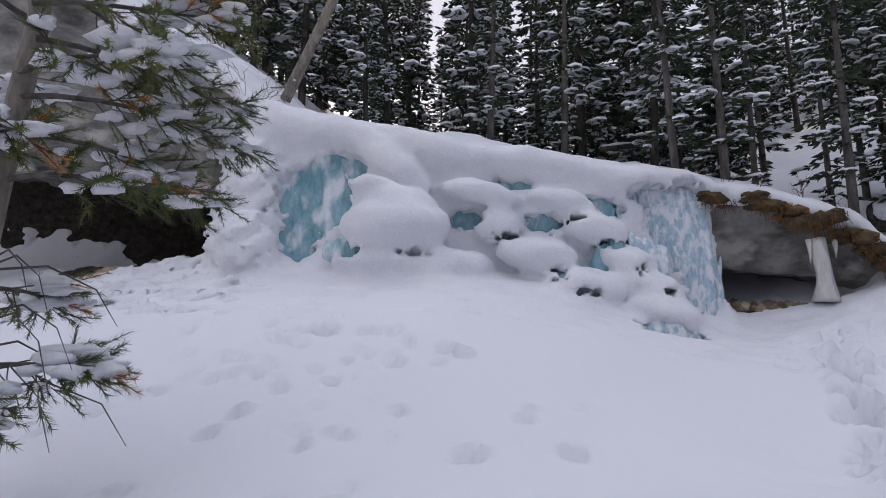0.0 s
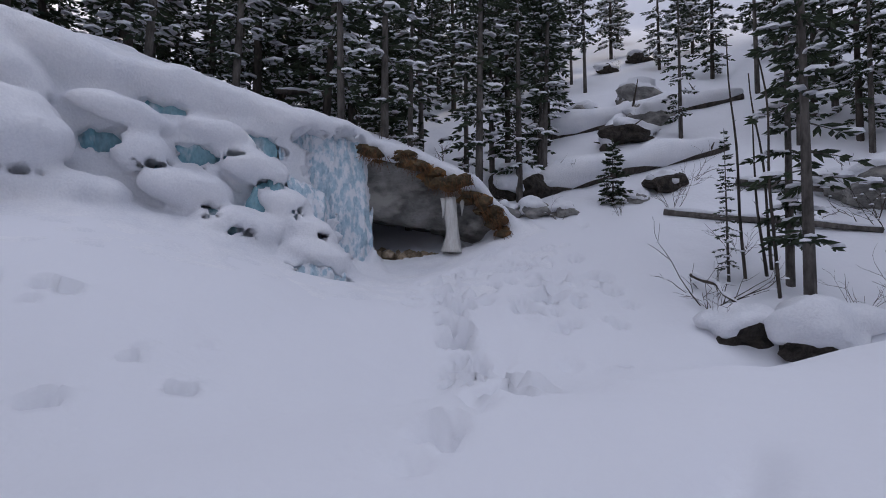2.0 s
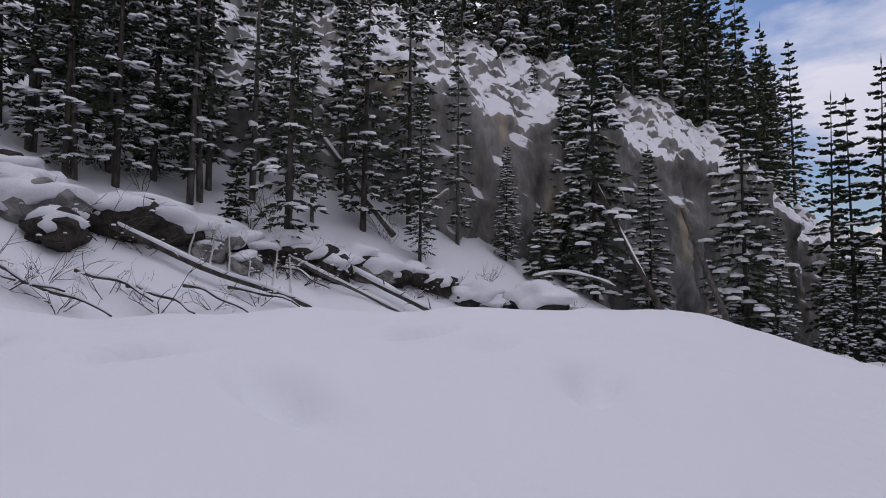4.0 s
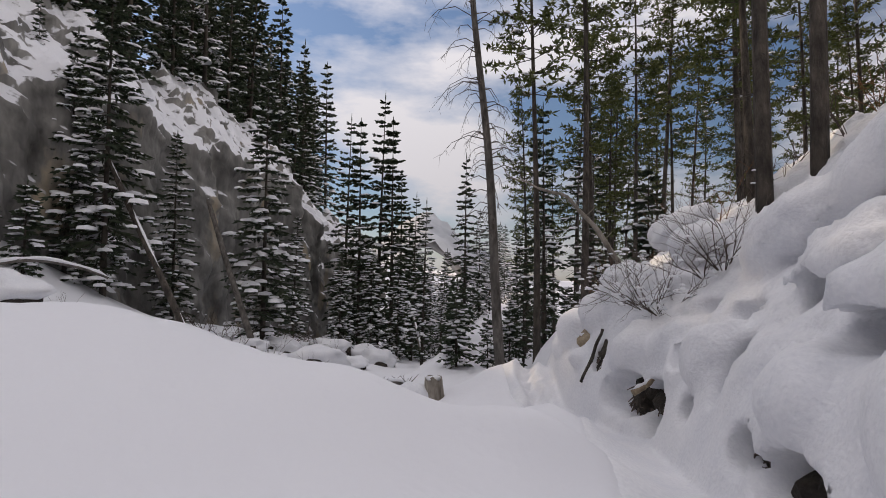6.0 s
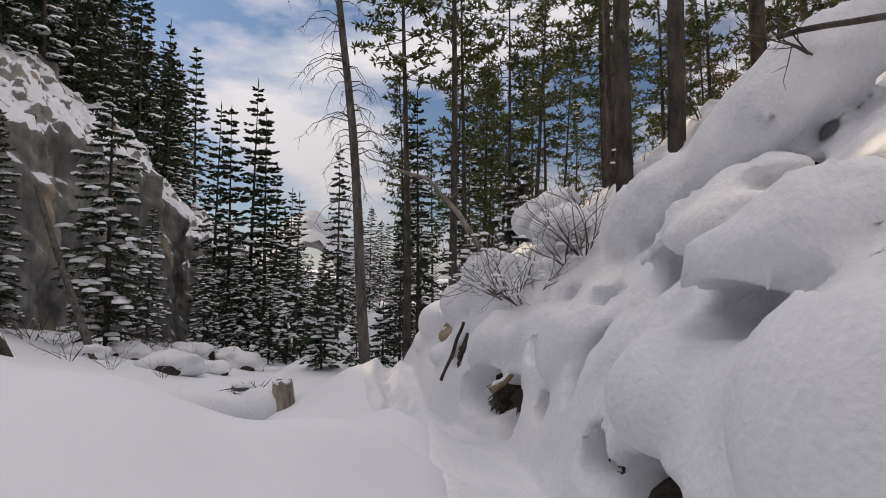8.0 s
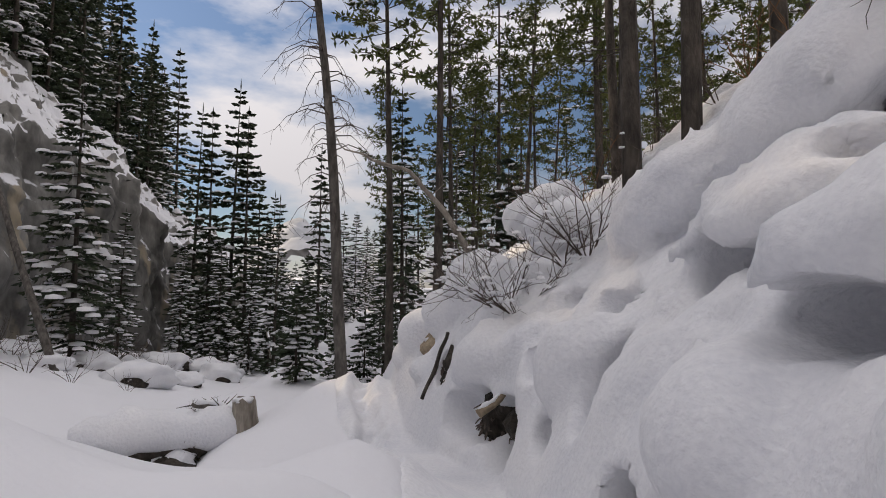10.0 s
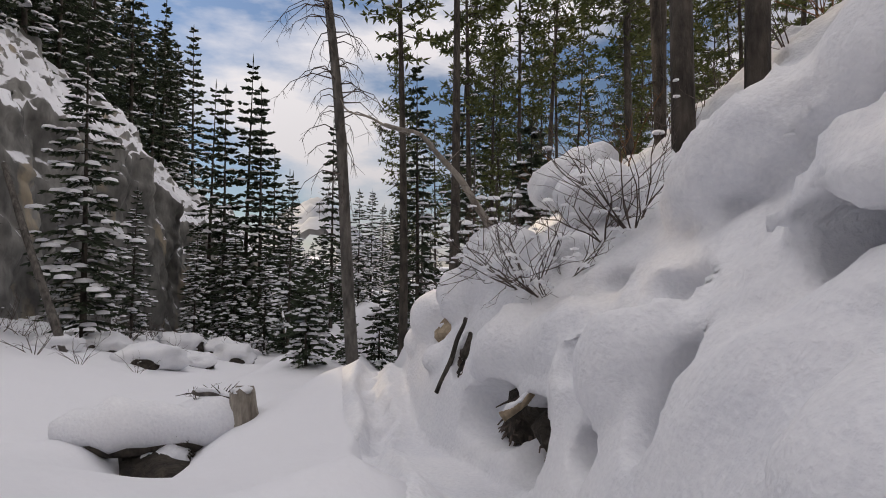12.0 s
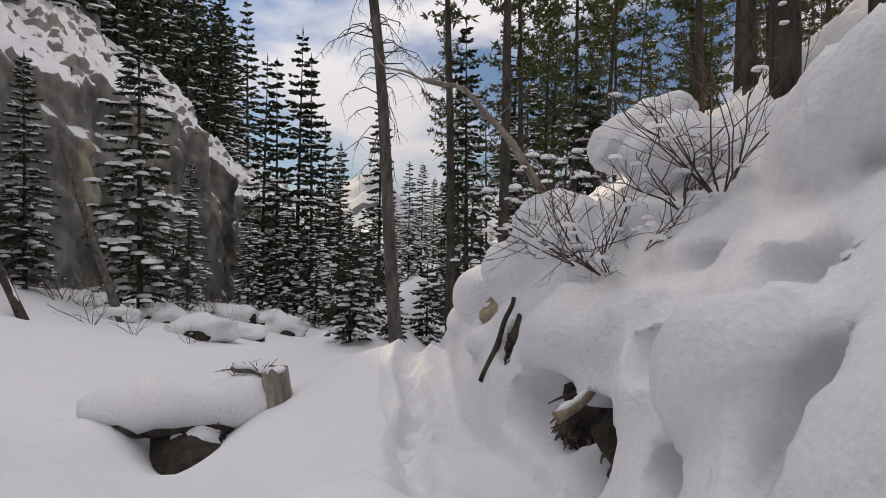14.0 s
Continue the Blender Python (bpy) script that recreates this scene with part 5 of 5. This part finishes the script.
for i in range(34):
    s = (i + re_.uniform(0, 0.8)) / 34 * (len(EDGE) - 1.01)
    k = int(s)
    x = EDGE[k][0] + (EDGE[k + 1][0] - EDGE[k][0]) * (s - k) + re_.uniform(-0.3, 0.3)
    y = EDGE[k][1] + (EDGE[k + 1][1] - EDGE[k][1]) * (s - k)
    r = re_.uniform(0.45, 0.85)
    boulder((x, y, ground_z(x, y) + 0.26), r, 700 + i, M_SOILSHADE if i % 5 else M_ROCK, "dark undercut soil bank with a pillow of snow on it", 1.2, (1.0, 1.3, 0.75), "bank_edge", "undercut east bank")
limb("fallen_log", (17.5, 3.4, ground_z(17.5, 3.4) + 0.5), (16.4, -2.6, ground_z(16.4, -2.6) + 0.05), 0.11, 0.06, "fallen log with broken pale limbs across the brush", "log", M_BARKDARK, 0.9, 14, 21, 0.1, 0.09, group="logs of the east bank")
limb("fallen_log", (20.2, -3.6, ground_z(20.2, -3.6) + 0.45), (16.4, -8.0, ground_z(16.4, -8.0)), 0.1, 0.05, "snow-lined fallen log sloping into the creek", "log", M_BARKDARK, 1.1, 10, 22, 0, 0.1, group="logs of the east bank")
limb("fallen_log", (19.2, -2.2, ground_z(19.2, -2.2) + 0.4), (17.6, -5.8, ground_z(17.6, -5.8)), 0.08, 0.04, "thin fallen log among the brush", "log", M_BARK, 0.9, 6, 23, group="logs of the east bank")
limb("leaning_log", (25.8, -3.4, 8.4), (23.6, -6.7, 3.2), 0.09, 0.13, "dead trunk leaning against the spruces with snow on it", "log", M_BARK, 0.8, 5, 24, group="leaning logs")
limb("leaning_log", (25.0, -8.0, 4.2), (25.6, -9.8, 5.6), 0.07, 0.05, "short broken leaning stem", "log", M_DEAD, 0.8, 4, 25, group="leaning logs")
limb("fallen_log", (18.6, -10.4, 1.5), (17.2, -12.8, 1.2), 0.06, 0.04, "bent pole with a ridge of snow", "log", M_BARK, 1.1, 3, 26, -0.3, group="logs of the east bank")
boulder((18.6, -10.6, 0.5), 0.85, 740, M_SOILSHADE, "dark boulder under a big pillow of snow", 1.2, (1.3, 1.0, 0.7))
boulder((17.6, -11.6, 0.1), 0.4, 741, M_SOILSHADE, "small dark boulder with a snow cap", 1.2, (1.0, 1.0, 0.9))
for i in range(6):
    x, y = 17.6 + re_.uniform(-0.3, 0.3), 0.6 - 0.55 * i
    limb("pale_limb", (x, y, ground_z(x, y) - 0.1), (x - re_.uniform(-0.2, 0.3), y + re_.uniform(-0.3, 0.3), ground_z(x, y) + re_.uniform(0.7, 1.3)), 0.035, 0.02, "pale broken limb standing up, snow-crusted", "branch", M_GREYICE, 0, 1, 760 + i, group="broken limbs")
for i in range(44):
    s = re_.random() * (len(EDGE) - 1.01)
    k = int(s)
    x = EDGE[k][0] + (EDGE[k + 1][0] - EDGE[k][0]) * (s - k) + re_.uniform(-1.6, 0.5)
    y = EDGE[k][1] + (EDGE[k + 1][1] - EDGE[k][1]) * (s - k)
    bush("brush", (x, y, ground_z(x, y)), re_.uniform(0.6, 1.3), 6, 1000 + i, M_BARKDARK if i % 2 else M_TWIG, "tangle of bare twigs along the undercut bank", 1.4, (re_.uniform(-0.6, 0.2), re_.uniform(-0.5, 0.5)), 0.15, 0.011)
for i in range(22):
    y = re_.uniform(-14, 5)
    x = re_.uniform(20.5, 26)
    bush("bare_shrub", (x, y, ground_z(x, y)), re_.uniform(0.6, 1.6), 4, 840 + i, M_TWIG, "leafless shrub on the snowy slope below the cliff", 0.5, thick=0.012)

for i, (x, y) in enumerate(((18.4, 0.1), (18.8, 1.1), (16.4, 3.3), (16.8, 5.0), (20.5, -2.5), (19.8, -3.6), (18.5, -0.9))):
    boulder((x, y, ground_z(x, y) + 0.1), 0.5 + 0.1 * (i % 3), 780 + i, M_SOILSHADE if i % 3 else M_ROCK, "dark earth and rock under a broken cap of snow", 0.9, (1.2, 1.0, 0.75), "bank_edge", "undercut east bank")
for i, (x, y) in enumerate(((14.1, 4.1), (13.8, 3.4), (14.7, 1.9), (14.7, 0.9), (15.4, -0.2), (13.5, 2.5), (17.8, 6.7), (16.9, 5.6), (17.3, 1.5), (16.1, -1.2), (18.4, -2.5), (10.1, 6.4))):
    bush("brush", (x, y, ground_z(x, y) + 0.05), 0.8 + 0.15 * (i % 4), 6, 1060 + i, M_BARKDARK if i % 2 else M_TWIG, "tangle of bare twigs along the undercut bank", 1.5, (0.2, -0.4), 0.2, 0.012)
    limb("fallen_branch", (x + 0.5, y + 0.7, ground_z(x + 0.5, y + 0.7) + 0.12), (x - 0.4, y - 0.9, ground_z(x - 0.4, y - 0.9) + 0.3), 0.045, 0.02, "fallen branch with a ridge of snow on the bank", "branch", M_BARKDARK, 1.0, 5, 1100 + i, -0.12, 0.1, group="fallen branches")

# ---- down the canyon ----
limb("leaning_log", (24.6, -22.4, 5.2), (20.4, -21.9, ground_z(20.4, -21.9) - 0.2), 0.11, 0.17, "grey dead trunk leaning on the spruces, snow on top", "log", M_BARK, 0.35, 5, 31, group="leaning logs")
limb("leaning_log", (25.6, -17.6, 6.8), (20.0, -18.2, ground_z(20.0, -18.2) - 0.2), 0.1, 0.16, "dark dead trunk leaning on the spruces", "log", M_BARKDARK, 0.5, 5, 32, group="leaning logs")
limb("leaning_log", (20.6, -36.2, -0.9), (18.0, -33.4, -3.6), 0.07, 0.14, "pale broken trunk tilted out of the snow", "log", M_DEAD, 0.6, 3, 33, group="leaning logs")
for i in range(24):
    y = re_.uniform(-36, -20)
    x = float(creek(y)) + re_.uniform(3.5, 13)
    bush("bare_shrub", (x, y, ground_z(x, y)), re_.uniform(0.7, 1.7), 5, 900 + i, M_TWIG, "leafless shrub in the shaded creek hollow", 0.7, thick=0.014, snow=0.1)
for i in range(10):
    y = re_.uniform(-33, -22)
    x = float(creek(y)) + re_.uniform(3.0, 9)
    boulder((x, y, ground_z(x, y)), re_.uniform(0.5, 0.9), 930 + i, M_SOILSHADE, "snow mound over a dark boulder by the creek", 1.3, (1.3, 1.1, 0.6), "snow_mound", "creek hollow mounds")
limb("fallen_log", (7.4, -14.6, -1.3), (8.6, -14.9, -1.3), 0.05, 0.06, "short twiggy log half sunk in the snow", "log", M_BARK, 0.9, 9, 34)

# ---- the log bridge and its dark hole ----
limb("fallen_log", (8.15, -11.55, -1.36), (6.1, -13.25, -1.4), 0.19, 0.17, "log across the creek under a deep roll of snow", "log", M_BARKDARK, 1.8, 0, 41, 0.05)
stump = thing("stump", (6.15, -13.1, -1.55), "weathered grey broken stump at the end of the log", "stump")
g = Geo()
v, f = tube([(0, 0, 0), (0.01, 0, 0.25), (0.03, 0.02, 0.5), (0.05, 0.02, 0.78)], [0.3, 0.24, 0.21, 0.19], 16)
v[-16:, 2] += 0.09 * np.sin(np.arange(16) * 1.9)
g.add(v, f)
part("wood", g, M_DEAD, stump)
g = Geo()
g.add(*ico((0.05, 0.02, 0.8), 0.17, rs, 2, 0.2, (1, 1, 0.35)))
part("snow_cap", g, M_SNOW, stump)
for i in range(3):
    g = Geo()
    g.add(*tube(bent((0.1, -0.15, 0.6), (0.3 - 0.5 * i * 0.3, -0.35, 0.2 - 0.1 * i), 0, 0.08, 6, rs), np.linspace(0.018, 0.006, 6), 4))
    part("root", g, M_BARKDARK, stump)
boulder((6.95, -12.4, -1.72), 0.26, 950, M_SOILSHADE, "round lump of snow on a stone in the creek hole", 1.25, (1, 1, 0.9), "snow_lump", "creek hole lumps")
hole = Geo()
hole.add(*ico((0, 0, 0), 1.0, random.Random(3), 3, 0.15, (1.5, 0.55, 0.38)))
tagged(part("creek_hollow", hole, M_SOILSHADE), "dark wet earth wall under the log", "soil").matrix_basis = pose(7.5, -12.75, -1.85, 0, 0, -40)
water = Geo()
water.add([(-1.6, -0.9, 0), (1.6, -0.9, 0), (1.6, 0.9, 0), (-1.6, 0.9, 0), (-1.6, -0.9, -0.3), (1.6, -0.9, -0.3), (1.6, 0.9, -0.3), (-1.6, 0.9, -0.3)], [(0, 1, 2, 3), (0, 4, 5, 1), (1, 5, 6, 2), (2, 6, 7, 3), (3, 7, 4, 0)])
tagged(part("water", water, M_WATER, smooth=False), "black open creek water under the log", "water", kind="structure").matrix_basis = pose(7.2, -12.2, -2.0, 0, 0, -40)
bush("brush", (6.4, -12.8, -1.8), 0.45, 10, 960, M_BARKDARK, "knot of dark roots beside the stump", 1.6, (0, 0), 0.05, 0.02)
bush("brush", (8.5, -14.9, -1.4), 0.4, 5, 961, M_TWIG, "twigs sticking out of the snow by the log", 1.0)

# ---- in the hollows of the west bank ----
def roots(name, c, size, seed, label, mat=M_SOILSHADE):
    r = random.Random(seed)
    ob = thing(name, c, label, "roots", "roots under the bank")
    g = Geo()
    g.add(*ico((0, 0, 0), size, r, 3, 0.3, (1.0, 1.0, 0.9)))
    part("soil", g, mat, ob, smooth=False)
    g = Geo()
    for _ in range(90):
        a = np.array([r.gauss(0, 1), r.gauss(0, 1), r.gauss(0, 0.7)])
        a = a / np.linalg.norm(a) * size * 0.95
        e = a * 1.12 + np.array([r.gauss(0, 0.2), r.gauss(0, 0.2), -0.4]) * size
        g.add(*tube(bent(a, e, 0, 0.06 * size, 6, r), np.linspace(0.024, 0.006, 6), 4, False))
    tagged(part("root_fringe", g, M_TWIG, ob, "tangle of dry brown roots"), kind="stuff")
    return ob


roots("root_mass", (0.95, -10.9, -0.42), 0.4, 1, "dark tangle of roots in a hollow of the bank")
roots("root_mass", (1.45, -11.55, -0.42), 0.4, 6, "dark tangle of roots in a hollow of the bank")
roots("root_mass", (-0.5, -7.6, -0.28), 0.36, 2, "dark roots and earth under an overhang of snow")
roots("root_mass", (-0.05, -8.3, -0.25), 0.24, 7, "dark roots and earth under an overhang of snow")
# the next two lumps are added to blacken gaps where shade falls
roots("root_mass", (-1.6, -9.7, 2.1), 0.28, 4, "dark root lump added as the shade under a snow-covered log")
roots("root_mass", (1.02, -12.68, 1.68), 0.22, 5, "dark root lump added as the shade between two snow pillows")
roots("root_mass", (2.3, -12.4, 0.05), 0.3, 3, "dark roots behind a leaning stick")
boulder((2.92, -13.2, 0.2), 0.28, 970, M_STONE, "ochre rock showing under the snow", 0.7, (0.9, 0.9, 1.0))
limb("broken_branch", (1.72, -10.72, -0.2), (1.45, -10.9, 0.0), 0.05, 0.04, "splintered stub in the root hollow", "branch", M_STONE, 0.6, 0, 42)
limb("fallen_log", (0.55, -7.0, -0.42), (-0.4, -6.7, -0.36), 0.07, 0.06, "dark log under the overhang", "log", M_BARKDARK, 0, 2, 43)
limb("leaning_stick", (2.88, -12.4, -0.4), (2.47, -12.32, 0.58), 0.035, 0.025, "dark stick leaning on the bank", "stick", M_BARKDARK, 0, 0, 44)
bush("bare_shrub", (1.7, -12.05, 0.98), 1.1, 13, 980, M_TWIG, "leafless shrub spreading over the bank, dusted with snow", 1.3, (0.3, 0.3), 0.2, 0.009)
bush("bare_shrub", (1.45, -11.6, 0.95), 0.85, 9, 981, M_TWIG, "leafless shrub spreading over the bank, dusted with snow", 1.3, (0.4, 0.3), 0.2, 0.008)
bush("bare_shrub", (0.6, -11.4, 1.66), 1.05, 11, 982, M_TWIG, "leafless shrub in front of the pines on the bank", 0.9, (0.1, 0.2), 0.05, 0.0085)
bush("bare_shrub", (0.85, -11.65, 1.55), 0.7, 6, 983, M_TWIG, "leafless shrub in front of the pines on the bank", 0.9, (0.1, 0.2), 0.05, 0.01)
limb("dead_branch", (2.3, -12.7, 1.7), (3.8, -13.0, 3.3), 0.055, 0.022, "pale dead limb arching out of the shrub", "branch", M_DEAD, 0, 7, 45, -0.15, 0.12)
limb("dead_branch", (3.5, -12.95, 3.0), (4.9, -13.4, 3.5), 0.025, 0.008, "thin dead limb arching over the creek", "branch", M_DEAD, 0, 7, 46, -0.1, 0.15)
limb("dead_branch", (-0.97, -8.1, 3.0), (-2.4, -7.2, 2.6), 0.022, 0.03, "dark bare branch lying on the snow pillow", "branch", M_BARKDARK, 0, 4, 47, -0.12, 0.06)
bush("hanging_twigs", (-1.2, -8.0, 2.95), 0.5, 3, 984, M_BARKDARK, "thin twigs hanging over the snow", 0.8, (0.6, 0.2), 0, 0.008)


def dead_pine(place, top, girth, seed):
    """A dying pine: a bowed bare trunk with thin drooping limbs."""
    r = random.Random(seed)
    ob = thing("dead_pine", place, "dying pine with a leaning trunk and bare drooping twigs", "tree")
    q = bent((0, 0, 0), top, 0, 0.12, 14, r)
    g = Geo()
    g.add(*tube(q, np.linspace(girth, 0.05, 14), 10))
    part("trunk", g, M_BARK, ob)
    g = Geo()
    for k in range(120):
        s = r.uniform(0.3, 1.0) * 12.99
        i = int(s)
        b = q[i] + (q[i + 1] - q[i]) * (s - i)
        a, L = r.uniform(0, 6.28), r.uniform(0.4, 1.7)
        d = np.array([math.cos(a), math.sin(a), 0])
        pts = [b, b + d * L * 0.4 + UP * 0.1 * L, b + d * L * 0.75 - UP * 0.05 * L, b + d * L - UP * 0.35 * L]
        g.add(*tube(pts, [0.018, 0.012, 0.008, 0.003], 4, False))
        for w in range(4):
            h = pts[2] + (pts[3] - pts[2]) * r.random()
            g.add(*tube([h, h + np.array([r.gauss(0, 0.15), r.gauss(0, 0.15), -r.uniform(0.1, 0.35)])], [0.006, 0.002], 3, False))
    tagged(part("dry_branchwork", g, M_TWIG, ob, "thin dry limbs"), kind="stuff")
    return ob


dead_pine((6.3, -17.2, ground_z(6.3, -17.2) - 0.3), (0.85, 1.1, 15.0), 0.15, 12)
for i, (x, y) in enumerate(((-1.1, -12.6), (-1.6, -12.9), (-1.9, -12.4), (-0.2, -12.9), (0.7, -13.6), (1.6, -15.2), (2.3, -15.8), (3.0, -16.6), (3.6, -17.6), (0.2, -13.2), (-2.8, -13.0), (1.1, -14.9), (2.8, -17.4), (4.4, -18.6))):
    bush("bare_shrub", (x, y, ground_z(x, y)), 0.9, 6, 990 + i, M_RUSTTWIG if i % 3 else M_TWIG, "rust-brown leafless brush under the pines", 0.6, thick=0.009)

# ---- far peak ----
pk = Geo()
px_, py_ = np.meshgrid(np.linspace(-1, 1, 40), np.linspace(-1, 1, 40), indexing="ij")
ph_ = np.maximum(0, 1 - np.abs(px_) * 0.9 - 0.35 * py_ ** 2) + 0.06 * waves(px_, py_, 0.5, 7) + 0.03 * waves(px_, py_, 0.15, 8)
jj = np.arange(1600).reshape(40, 40)
pk.add(np.stack([px_ * 120, py_ * 60, ph_ * 90 - 12], -1).reshape(-1, 3), np.stack([jj[:-1, :-1], jj[1:, :-1], jj[1:, 1:], jj[:-1, 1:]], -1).reshape(-1, 4))
tagged(part("backdrop", pk, M_FARSNOW), "pale snowy peak beyond the canyon", "mountain", kind="structure").matrix_basis = pose(275, -480, -12, 0, 0, 30)
